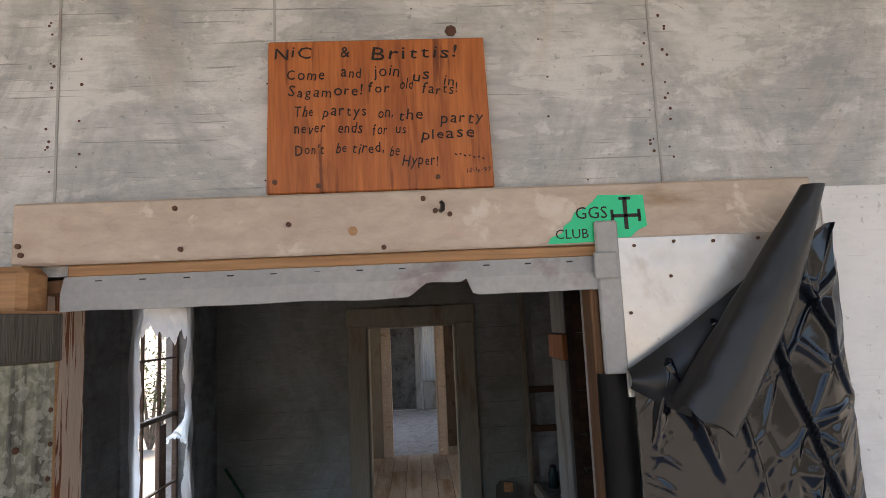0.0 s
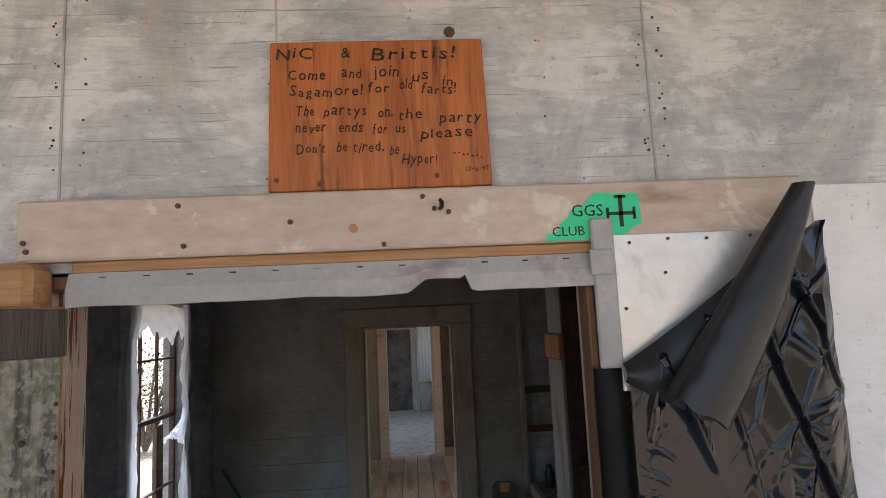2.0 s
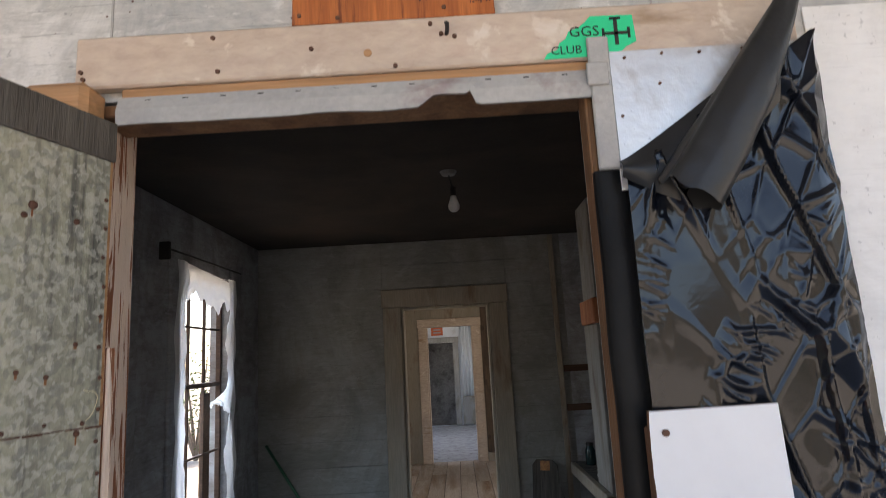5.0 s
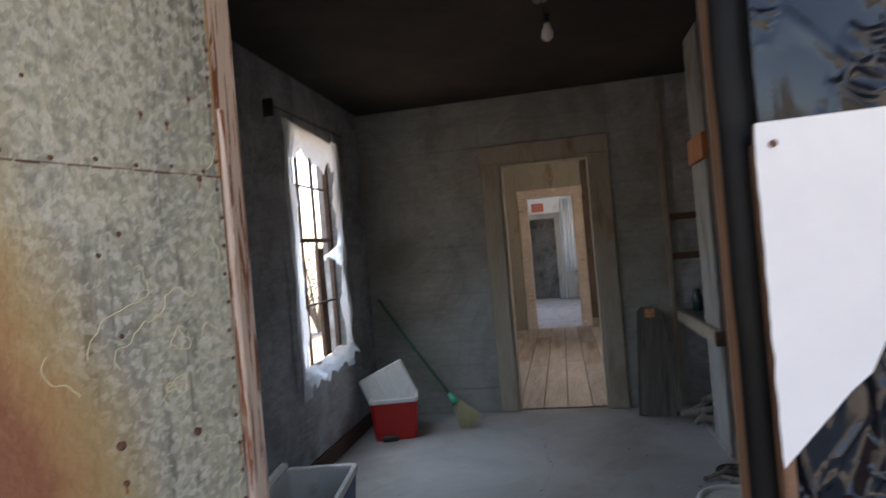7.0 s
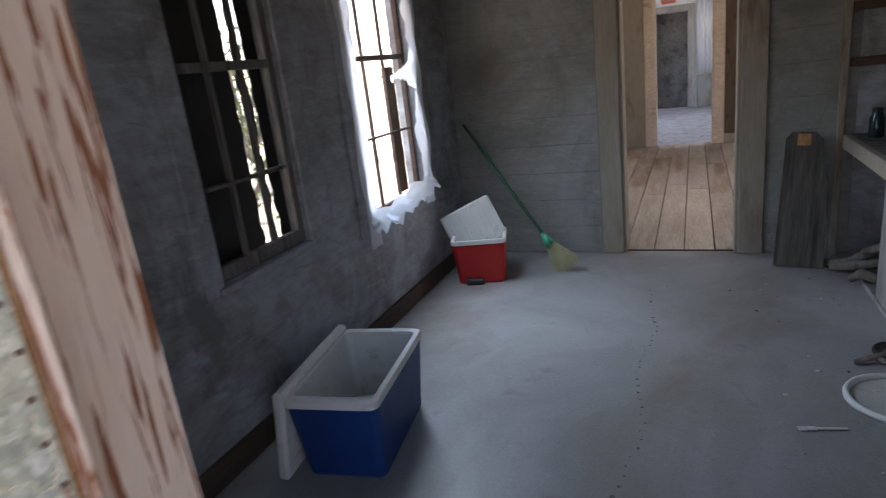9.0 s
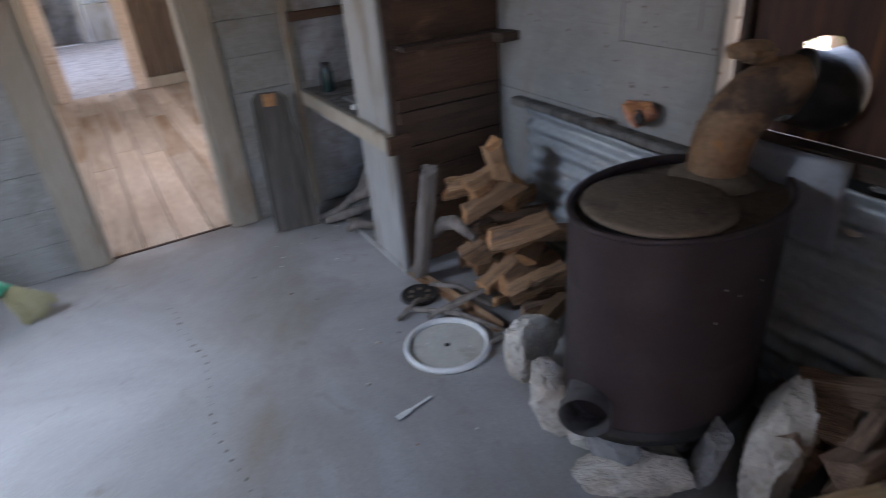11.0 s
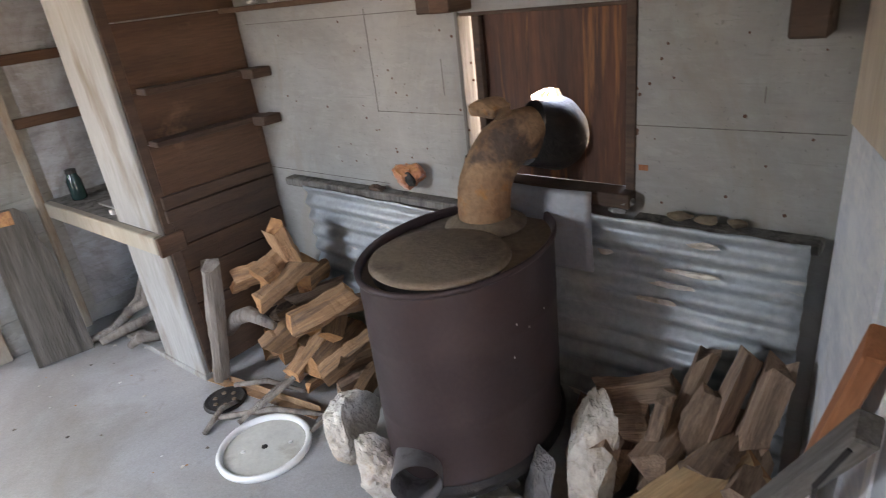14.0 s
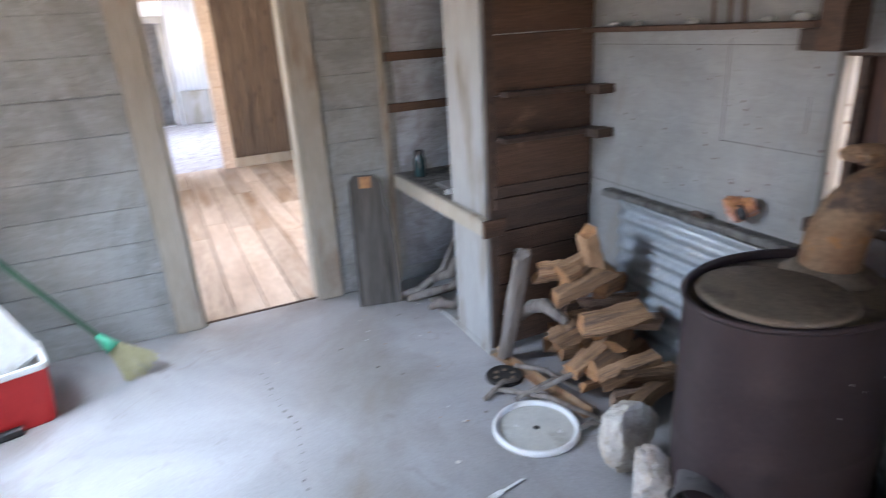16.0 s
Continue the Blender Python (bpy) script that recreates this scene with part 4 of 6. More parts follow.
hand_line("Sagamore! for old farts!", 0.026, ((0.37, 2.405, 0.134), (0.51, 2.408, 0.042), (0.566, 2.413, 0.026), (0.605, 2.404, 0.068)))
hand_line("The partys on, the party", 0.027, ((0.38, 2.368, 0.035), (0.43, 2.368, 0.08), (0.526, 2.364, 0.03), (0.562, 2.357, 0.048), (0.637, 2.35, 0.079)))
hand_line("never ends for us please", 0.026, ((0.38, 2.338, 0.055), (0.455, 2.336, 0.046), (0.516, 2.331, 0.027), (0.557, 2.333, 0.021), (0.602, 2.322, 0.098)))
hand_line("Don't be tired, be Hyper!", 0.026, ((0.381, 2.299, 0.052), (0.451, 2.301, 0.021), (0.479, 2.299, 0.06), (0.545, 2.292, 0.019), (0.566, 2.274, 0.066)))
hand_line("12-16-97", 0.011, ((0.68, 2.259, 0.044),))
for i in range(7):
    part("ink_scrawl", tube_bm([(0.66 + 0.008 * i, YW - 0.0185, 2.293 - 0.0015 * i), (0.663 + 0.008 * i, YW - 0.0185, 2.29 + 0.004 * (i % 2) - 0.0015 * i)], 0.0014, 5), M_ink, sg)
for x, z in ((0.42, 2.243), (0.628, 2.252), (0.345, 2.252)):
    part("nail_head", tube_bm([(x, YW - 0.0205, z), (x, YW - 0.017, z)], 0.0045, 8), M_nail, sg)
st = thing("green_sticker", "torn bright green sticker with black lettering on the header", "sticker")
bm = bmesh.new()
pts = [(0.812, 2.124), (0.818, 2.135), (0.838, 2.142), (0.842, 2.155), (0.855, 2.163), (0.862, 2.178), (0.88, 2.184), (0.895, 2.196), (0.905, 2.207), (0.985, 2.205), (0.988, 2.15), (0.97, 2.142), (0.95, 2.125)]
fr = [bm.verts.new((x, YW - 0.0295, z)) for x, z in pts]
bk = [bm.verts.new((x, YW - 0.0285, z)) for x, z in pts]
bm.faces.new(fr), bm.faces.new(bk)
for i in range(len(pts)):
    bm.faces.new([fr[i], fr[(i + 1) % len(pts)], bk[(i + 1) % len(pts)], bk[i]])
part("vinyl", bm, M_green, st)
write("GGS", 0.03, M_ink, st, Matrix.Translation((0.862, YW - 0.0302, 2.166)) @ up)
write("CLUB", 0.024, M_ink, st, Matrix.Translation((0.825, YW - 0.0302, 2.132)) @ up)
for a in ((0.948, 0.955, 2.145, 2.202), (0.927, 0.977, 2.166, 2.172), (0.941, 0.962, 2.197, 2.202), (0.925, 0.93, 2.158, 2.18), (0.973, 0.978, 2.158, 2.18)):
    part("printed_bar", box_bm(a[0], a[1], YW - 0.0306, YW - 0.0297, a[2], a[3]), M_ink, st)

# ---- galvanised door leaf, standing open ----
door = thing("metal_clad_door", "wooden door clad in spangled rust-stained galvanised sheet, standing open", "door", Matrix.Translation((0.008, YW - 0.035, 0.01)) @ Matrix.Rotation(radians(180 + 72.0), 4, "Z"))
part("core_board", box_bm(0.003, 0.86, -0.045, -0.004, 0, 2.035, 0.004), M_raw, door)
part("top_band", box_bm(0.006, 0.86, -0.0035, 0.004, 1.955, 2.03, 0.002), M_oldplank, door, "dark weathered top board")
part("upper_sheet", box_bm(0.016, 0.858, -0.0035, 0.0015, 1.483, 1.954, 0.0008), M_galv, door)
part("lower_sheet", box_bm(0.013, 0.858, -0.0035, 0.0035, 0.02, 1.488, 0.0008), M_galv, door)
part("worn_edge", box_bm(-0.0135, 0.0025, -0.04, 0.0, 0, 1.62, 0.003), M_peel, door, "bare flaking hinge-side edge")
M_drip = mat("rust_drip", (0.24, 0.09, 0.035), (0.3, 0.14, 0.06), 30, rough=0.8, bump=0.1)
for i in range(24):
    part("rust_seam", box_bm(0.014 + 0.035 * i, 0.046 + 0.035 * i, 0.0012, 0.0044, 1.4855 + 0.001 * (i % 3), 1.4892, 0.0004), M_nail, door)
rnd = random.Random(5)
nh = []
for i in range(36):
    nh.append((0.022 + rnd.uniform(-0.003, 0.003), 0.06 + 0.052 * i))
for i in range(12):
    nh.append((0.05 + 0.066 * i, 1.496 + 0.004 * (i % 2)))
for i in range(26):
    nh.append((rnd.uniform(0.06, 0.6), rnd.uniform(0.6, 1.9)))
nb = finish(lathe_bm([(0.0042, 0.0), (0.004, 0.0018), (0.0022, 0.0028), (0.0001, 0.003)], 8), "nail_head", M_nail)
for x, z in nh:
    o = new("nail_head", nb)
    o.parent = door
    s = rnd.choice((0.8, 1, 1, 1.3, 1.8)) if x > 0.03 else 0.95
    if rnd.random() < 0.35:
        yo, w_ = (0.0012 if z > 1.488 else 0.0032), rnd.uniform(0.0012, 0.0028)
        part("rust_drip", box_bm(x - w_, x + w_, yo, yo + 0.0009, z - rnd.uniform(0.006, 0.024), z), M_drip, door)
    o.matrix_basis = Matrix.Translation((x, 0.0016 if z > 1.488 else 0.0036, z)) @ Matrix.Rotation(radians(-90), 4, "X") @ Matrix.Scale(s, 4)
# block of timber above the leaf
solid("timber_block", box_bm(-0.16, -0.035, YW - 0.075, YW - 0.001, 2.03, 2.118, 0.012), M_raw, "rough brown end of timber under the header", "timber")

M_trail = mat("yellowed_wax", (0.6, 0.52, 0.3), (0.68, 0.62, 0.42), 20, rough=0.5, bump=0.05)
rs = random.Random(17)
for k, (x, z, n_) in enumerate(((0.05, 1.38, 14), (0.06, 1.2, 12), (0.1, 1.02, 34), (0.28, 0.95, 22), (0.04, 0.9, 16), (0.3, 1.15, 14), (0.12, 0.72, 20), (0.05, 1.55, 10), (0.09, 1.28, 30), (0.2, 1.33, 26), (0.07, 0.82, 30), (0.16, 1.1, 24), (0.24, 0.8, 26), (0.13, 1.22, 18))):
    pts_, a = [], rs.uniform(0, 6)
    for i in range(n_):
        pts_.append((x, 0.0037 if z < 1.483 else 0.0017, z))
        a += rs.uniform(-1.1, 1.1) + (0.25 if k % 2 else -0.15)
        x = min(max(x + 0.008 * math.cos(a), 0.02), 0.6)
        z = z + 0.008 * math.sin(a) - 0.001
    part("wax_trail", tube_bm(pts_, 0.0009, 5), M_trail, door)

# ---- windows ----
win = thing("window_2", "old sash window with torn plastic sheeting, bright daylight behind", "window", kind="structure")
y0, y1, z0, z1 = W2
for a in ((y0, y0 + 0.025, z0, z1), (y1 - 0.025, y1, z0, z1), (y0 + 0.025, y1 - 0.025, z1 - 0.03, z1), (y0 + 0.025, y1 - 0.025, z0, z0 + 0.04), (y0 + 0.025, y1 - 0.025, 1.47, 1.5)):
    part("sash_rail", box_bm(XL - 0.08, XL - 0.045, a[0], a[1], a[2], a[3], 0.004), M_dark, win)
for ym in (y0 + 0.29, y0 + 0.53):
    part("muntin", box_bm(XL - 0.072, XL - 0.052, ym - 0.007, ym + 0.007, z0 + 0.04, z1 - 0.03, 0.002), M_dark, win)
part("muntin", box_bm(XL - 0.073, XL - 0.051, y0 + 0.025, y1 - 0.025, 1.845, 1.857, 0.002), M_dark, win)
part("muntin", box_bm(XL - 0.073, XL - 0.051, y0 + 0.025, y1 - 0.025, 1.045, 1.057, 0.002), M_dark, win)
part("loose_board", box_bm(XL - 0.1, XL - 0.083, y0 + 0.57, y0 + 0.7, z0 + 0.05, 1.43, 0.003), M_brown, win)
part("window_sill", box_bm(XL - 0.125, XL + 0.02, y0 - 0.03, y1 + 0.03, z0 - 0.035, z0 - 0.002, 0.006), M_left, win)
part("casing", box_bm(XL - 0.001, XL + 0.018, y0 - 0.11, y0 - 0.002, z0 - 0.05, z1 + 0.1, 0.004), M_left, win)
part("casing", box_bm(XL - 0.001, XL + 0.018, y1 + 0.002, y1 + 0.11, z0 - 0.05, z1 + 0.1, 0.004), M_left, win)
part("curtain_rod", tube_bm([(XL + 0.05, y0 - 0.22, z1 + 0.05), (XL + 0.05, y1 + 0.1, z1 + 0.06)], 0.006, 8), M_iron, win)
part("rod_bracket", box_bm(XL - 0.001, XL + 0.06, y0 - 0.235, y0 - 0.215, z1 - 0.01, z1 + 0.09, 0.003), M_iron, win)

# torn plastic hung over that window
sheet = thing("torn_plastic_sheet", "torn translucent plastic sheet stapled over the window", "plastic sheet")


def ragged(name, f):
    bm = bmesh.new()
    g = {}
    for i in range(41):
        for k in range(13):
            g[i, k] = bm.verts.new(f(i / 40, k / 12))
    for i in range(40):
        for k in range(12):
            bm.faces.new([g[i, k], g[i + 1, k], g[i + 1, k + 1], g[i, k + 1]])
    return part(name, bm, M_clear, sheet, smooth=True)


def nz(a, b, c=0.0):
    return noise.noise(Vector((a, b, c)))


ragged("side_strip", lambda u, v: (XL + 0.03 + 0.02 * nz(u * 6, v * 3), y0 - 0.07 + v * (0.13 + 0.05 * nz(u * 9, 1) + 0.03 * nz(u * 25, 2)), z1 + 0.02 - u * 1.72))
ragged("side_strip", lambda u, v: (XL + 0.03 + 0.03 * nz(u * 6, v * 4, 5), y1 + 0.05 - v * (0.14 + 0.06 * nz(u * 8, 4) + 0.04 * nz(u * 23, 7)), z1 + 0.0 - u * 1.64))
ragged("top_strip", lambda u, v: (XL + 0.032 + 0.02 * nz(u * 5, v * 3, 8), y0 - 0.02 + u * 0.82, z1 + 0.02 - 0.05 * u - v * (0.2 + 0.1 * nz(u * 7, 3) + 0.06 * nz(u * 19, 1))))
ragged("middle_rag", lambda u, v: (XL + 0.02 + 0.02 * nz(u * 5, v * 3, 12), y1 - 0.02 - (1 - u) * 0.34, 1.5 - 0.13 * (1 - u) ** 0.6 - v * (0.02 + 0.2 * u ** 2 + 0.03 * nz(u * 9, 13))))
ragged("bottom_rag", lambda u, v: (XL + 0.03 + 0.05 * v + 0.03 * nz(u * 7, v * 3, 15), y0 - 0.06 + u * 0.9, z0 + 0.06 + 0.06 * nz(u * 5, 3) - v * (0.1 + 0.05 * nz(u * 14, 17)) + 0.06 * u))

win = thing("window_1", "boarded sash window with slits of daylight between dark sheets", "window", kind="structure")
y0, y1, z0, z1 = W1
for a in ((y0, y0 + 0.04, z0, z1), (y1 - 0.04, y1, z0, z1), (y0 + 0.04, y1 - 0.04, z1 - 0.05, z1), (y0 + 0.04, y1 - 0.04, z0, z0 + 0.06), (y0 + 0.04, y1 - 0.04, 1.47, 1.505)):
    part("sash_rail", box_bm(XL - 0.05, XL - 0.015, a[0], a[1], a[2], a[3], 0.004), M_greywood, win)
for ym in (y0 + 0.19, y0 + 0.37):
    part("muntin", box_bm(XL - 0.045, XL - 0.02, ym, ym + 0.018, z0 + 0.06, z1 - 0.05, 0.002), M_greywood, win)
for zm in (1.05, 1.87):
    part("muntin", box_bm(XL - 0.046, XL - 0.019, y0 + 0.04, y1 - 0.04, zm, zm + 0.016, 0.002), M_greywood, win)
# dark sheets behind it, torn along their upright edges
for seed_, (ya, yb) in enumerate(((y0 - 0.03, y0 + 0.385), (y0 + 0.425, y0 + 0.475), (y0 + 0.5, y1 + 0.03))):
    bm = bmesh.new()
    prev = None
    for k in range(61):
        f = k / 60
        z = z0 - 0.04 + (z1 - z0 + 0.08) * f
        a = ya + (0.014 * nz(f * 7, seed_, 3) + 0.012 * nz(f * 24, seed_, 5) if seed_ else 0)
        b = yb + (0.016 * nz(f * 6, seed_, 8) + 0.012 * nz(f * 21, seed_, 9) if seed_ < 2 else 0)
        lean_ = 0.02 * (0.5 - f)
        vs = [bm.verts.new((XL - 0.09 - d_, y_ + lean_, z)) for y_ in (a, b) for d_ in (0.0, 0.004)]
        if prev:
            for q in ((0, 1), (1, 3), (3, 2), (2, 0)):
                bm.faces.new([prev[q[0]], vs[q[0]], vs[q[1]], prev[q[1]]])
        prev = vs
    part("cover_sheet", bm, M_plastic_dull, win)
part("window_sill", box_bm(XL - 0.12, XL + 0.03, y0 - 0.04, y1 + 0.06, z0 - 0.03, z0 - 0.002, 0.005), M_left, win)
part("casing", box_bm(XL - 0.001, XL + 0.02, y0 - 0.1, y0 - 0.002, z0 - 0.03, z1 + 0.1, 0.004), M_left, win)
part("casing", box_bm(XL - 0.001, XL + 0.02, y1 + 0.002, y1 + 0.1, z0 - 0.03, z1 + 0.1, 0.004), M_left, win)
bb = thing("baseboard", "dark scuffed baseboard along the papered wall", "baseboard", kind="structure")
part("board", box_bm(XL - 0.001, XL + 0.02, YI + 0.3, YF - 0.03, 0.0, 0.11, 0.004), M_dark, bb)

# rusty sheet over the stove window
y0, y1, z0, z1 = V
win = thing("window_3", "small window closed with a rust-stained sheet pierced for the stovepipe", "window", kind="structure")
bm = bmesh.new()
HC, HR = (5.545, 1.09), 0.115
ring, outer = [], []
for k in range(48):
    a = k * math.tau / 48
    r = HR * (1 + 0.05 * nz(math.cos(a) * 3, math.sin(a) * 3)) * (1.17 if 0.8 < a < 1.75 else 1.0)
    ring.append((HC[0] + r * math.cos(a), HC[1] + r * math.sin(a)))
    s = 1 / max(abs(math.cos(a)), abs(math.sin(a)))
    outer.append((min(max(HC[0] + 2 * s * math.cos(a), y0 + 0.012), y1 - 0.03), min(max(HC[1] + 2 * s * math.sin(a), z0 + 0.01), z1 - 0.012)))
for xx in (XR + 0.03, XR + 0.034):
    vi = [bm.verts.new((xx, *p)) for p in ring]
    vo = [bm.verts.new((xx, *p)) for p in outer]
    for k in range(48):
        bm.faces.new([vi[k], vi[(k + 1) % 48], vo[(k + 1) % 48], vo[k]])
part("rusty_sheet", bm, M_rustsheet, win)
part("frame_side", box_bm(XR - 0.004, XR + 0.06, y1 - 0.001, y1 + 0.014, z0 - 0.02, z1 + 0.02, 0.003), M_greywood, win)
part("frame_side", box_bm(XR - 0.006, XR + 0.06, y0 - 0.028, y0 + 0.001, z0 - 0.02, z1 + 0.02, 0.003), M_dark, win)
part("frame_head", box_bm(XR + 0.005, XR + 0.06, y0 + 0.001, y1 - 0.001, z1 - 0.011, z1 + 0.0, 0.002), M_dark, win)
part("inner_post", box_bm(XR + 0.004, XR + 0.028, y1 - 0.075, y1 - 0.05, z0 + 0.004, z1 - 0.013, 0.003), M_dark, win)
part("frame_sill", box_bm(XR - 0.05, XR + 0.025, y0 - 0.03, y1 + 0.02, z0 - 0.035, z0 + 0.012, 0.004), M_dark, win)

# seams of the wallboard, raised slightly as battens of paper tape
def seam_y(name, y, za, zb, parent):
    part(name, box_bm(XR - 0.0015, XR + 0.001, y - 0.0013, y + 0.0013, za, zb), M_greywood, parent)


seams = thing("wallboard_seams", "thin dark joints between the pale wallboards", "trim", kind="structure")
for y, za, zb in ((6.28, 1.13, 1.5), (5.95, 1.2, 1.32), (4.95, 1.2, 1.24)):
    seam_y("joint", y, za, zb, seams)
for ya, yb, z in ((5.88, 6.28, 1.135), (4.77, 5.28, 1.13), (5.9, 7.0, 1.48), (6.28, 7.05, 0.845)):
    part("joint", box_bm(XR - 0.0015, XR + 0.001, ya, yb, z - 0.0013, z + 0.0013), M_greywood, seams)
spots = finish(lathe_bm([(0.005, 0), (0.0045, 0.0015), (0.0001, 0.002)], 7), "nail_head", M_nail)
rnd = random.Random(11)
for i in range(90):
    o = new("nail_head", spots)
    o.parent = seams
    o.matrix_basis = Matrix.Translation((XR - 0.001, rnd.uniform(4.8, 7.0), rnd.uniform(0.9, 1.7))) @ Matrix.Rotation(radians(-90), 4, "Y") @ Matrix.Scale(rnd.uniform(0.5, 1.1), 4)
solid("red_label", box_bm(XR - 0.003, XR + 0.0005, 5.235, 5.262, 1.0, 1.016), M_redwood, "small faded red label on the pale wallboard", "label")

# seams and nails of the outer wallboard
seams = thing("outer_seams", "joints and nail heads of the grey wallboard", "trim", kind="structure")
for x, za, zb in ((-0.035, 2.23, 3.2), (0.344, 2.51, 3.2), (1.035, 2.23, 3.2), (1.39, 0.0, 2.2)):
    part("joint", box_bm(x - 0.002, x + 0.002, YW - 0.0025, YW + 0.001, za, zb), M_felt, seams)
part("joint", box_bm(1.33, 2.6, YW - 0.0025, YW + 0.001, 2.196, 2.2), M_felt, seams)
for i in range(95):
    x = rnd.choice((rnd.uniform(-0.9, 2.0), -0.05, 0.0, 1.02, 1.06, 0.33, rnd.uniform(-0.5, 1.6)))
    z = rnd.uniform(2.24, 2.75) if x < 1.35 else rnd.uniform(1.2, 2.75)
    o = new("nail_head", spots)
    o.parent = seams
    o.matrix_basis = Matrix.Translation((x + rnd.uniform(-0.006, 0.006), YW - 0.0002, z)) @ Matrix.Rotation(radians(90), 4, "X") @ Matrix.Scale(rnd.uniform(0.3, 0.65), 4)
part("rusty_hole", tube_bm([(0.664, YW - 0.002, 2.53), (0.664, YW + 0.0005, 2.53)], 0.011, 7), M_nail, seams)

# ---- second room floor planks ----
pf = finish(box_bm(-0.094, 0.094, -1.0, 1.0, -0.02, 0.0, 0.003), "floor_plank", M_plank)
planks = thing("plank_floor", "worn bare plank floor of the second room", "floor", kind="structure")
rnd = random.Random(3)
for i in range(19):
    x = -0.9 + 0.195 * i
    y = YF + 0.06 - rnd.choice((0.0, 0.9, 0.35))
    while y < Y2 + 0.1:
        ln = rnd.uniform(1.2, 2.2)
        a, b = max(y, YF + 0.052), min(y + ln, Y2 + 0.1)
        if b - a > 0.1:
            o = new("floor_plank", pf)
            o.parent = planks
            o.matrix_basis = Matrix.Translation((x, (a + b) / 2, 0.001 + rnd.uniform(-0.002, 0.002))) @ Matrix.Diagonal((1.0, (b - a - 0.004) / 2.0, 1, 1))
        y += ln
# far-wall boards: thin proud courses with uneven joints
fb = thing("wall_boards", "smoke-stained horizontal boards on the far wall", "wall boards", kind="structure")
for k in range(13):
    za, zb = 0.005 + 0.195 * k, 0.005 + 0.195 * (k + 1) - 0.004
    for xa, xb in ((XL + 0.002, D1[0] - 0.147), (D1[1] + 0.147, XR - 0.002)):
        d = 0.006 + 0.002 * rnd.random()
        part("board", box_bm(xa, xb, YF - d, YF - 0.0005, za, min(zb, ZC - 0.003), 0.0015), M_far, fb)
for k in range(11, 13):
    za, zb = 0.005 + 0.195 * k, 0.005 + 0.195 * (k + 1) - 0.004
    part("board", box_bm(D1[0] - 0.146, D1[1] + 0.146, YF - 0.007, YF - 0.0005, max(za, D1[3] + 0.147), min(zb, ZC - 0.003), 0.0015), M_far, fb)

# ---- closet in the corner ----
PX, PY = 1.496, 7.047
clo = thing("corner_closet", "open corner closet with cream casing, shelf and brown board side", "closet")
part("front_casing", box_bm(PX - 0.022, PX, PY, PY + 0.36, 0.0, 1.735, 0.004), M_cream, clo, "wide blue-white painted casing board")
part("upper_casing", box_bm(PX - 0.012, PX, PY, PY + 0.36, 1.9, ZC, 0.004), M_cream, clo)
part("header_block", box_bm(PX - 0.035, PX + 0.0, PY - 0.01, PY + 0.38, 1.74, 1.895, 0.006), M_redwood, clo, "orange-red board end")
part("far_casing", box_bm(1.4, 1.44, YF - 0.035, YF - 0.008, 0.0, ZC - 0.01, 0.004), M_casing, clo)
part("base_strip", box_bm(PX - 0.03, PX + 0.05, PY - 0.01, YF - 0.3, 0.0, 0.03, 0.004), M_cream, clo)
part("shelf", box_bm(PX - 0.04, XR - 0.003, PY + 0.03, YF - 0.008, 0.715, 0.74, 0.003), M_greywood, clo)
part("shelf_edge", box_bm(PX - 0.065, PX - 0.024, PY - 0.03, YF - 0.04, 0.66, 0.742, 0.005), M_casing, clo, "worn cream shelf edge board")
part("shelf_end", box_bm(PX - 0.06, PX + 0.06, PY - 0.05, PY - 0.031, 0.65, 0.735, 0.004), M_brown, clo)
part("corner_stud", box_bm(PX + 0.001, PX + 0.045, PY - 0.006, PY + 0.06, 0.0, ZC - 0.002, 0.003), M_dark, clo)
for k, (za, zb) in enumerate(((0.03, 0.2), (0.205, 0.37), (0.375, 0.53), (0.535, 0.65))):
    part("side_board", box_bm(PX + 0.046, XR - 0.003, PY - 0.002 * (k % 2), PY + 0.02, za, zb, 0.003), M_brown, clo)
for k, (za, zb) in enumerate(((0.83, 1.09), (1.095, 1.29), (1.295, 1.55), (1.555, 1.9), (1.905, 2.52))):
    part("side_board", box_bm(PX + 0.046, XR - 0.003, PY + 0.002 * (k % 2), PY + 0.02, za, zb, 0.003), M_brown, clo)
part("side_board", box_bm(PX + 0.046, XR - 0.003, PY + 0.003, PY + 0.02, 0.652, 0.828, 0.003), M_dark, clo)
for xa, xb, z, w, dz in ((1.545, 2.16, 1.1, 0.05, -0.03), (1.56, 2.16, 1.3, 0.05, -0.02), (1.52, 2.07, 0.78, 0.035, 0.0), (1.52, 2.07, 0.84, 0.02, 0.01)):
    xb = min(xb, XR - 0.006)
    m = Matrix.Translation((xa, PY, z)) @ Matrix.Rotation(radians(0.8), 4, "Y")
    part("cleat", box_bm(0, xb - xa, -0.075 if w == 0.05 else -0.02, -0.004, -0.012, 0.012 + (0.03 if w < 0.05 else 0), 0.003, m), M_dark, clo)
for z in (1.1, 1.3):
    part("cleat_end", box_bm(XR - 0.1, XR - 0.004, PY - 0.16, PY - 0.078, z - 0.03, z + 0.01, 0.003), M_dark, clo)
for z in (1.12, 1.42):
    part("back_cleat", box_bm(PX - 0.05, XR - 0.005, YF - 0.035, YF - 0.009, z, z + 0.05, 0.003), M_brown, clo)
part("back_board", box_bm(PX, XR - 0.004, YF - 0.016, YF - 0.0085, 0.1, ZC - 0.01), M_left, clo)

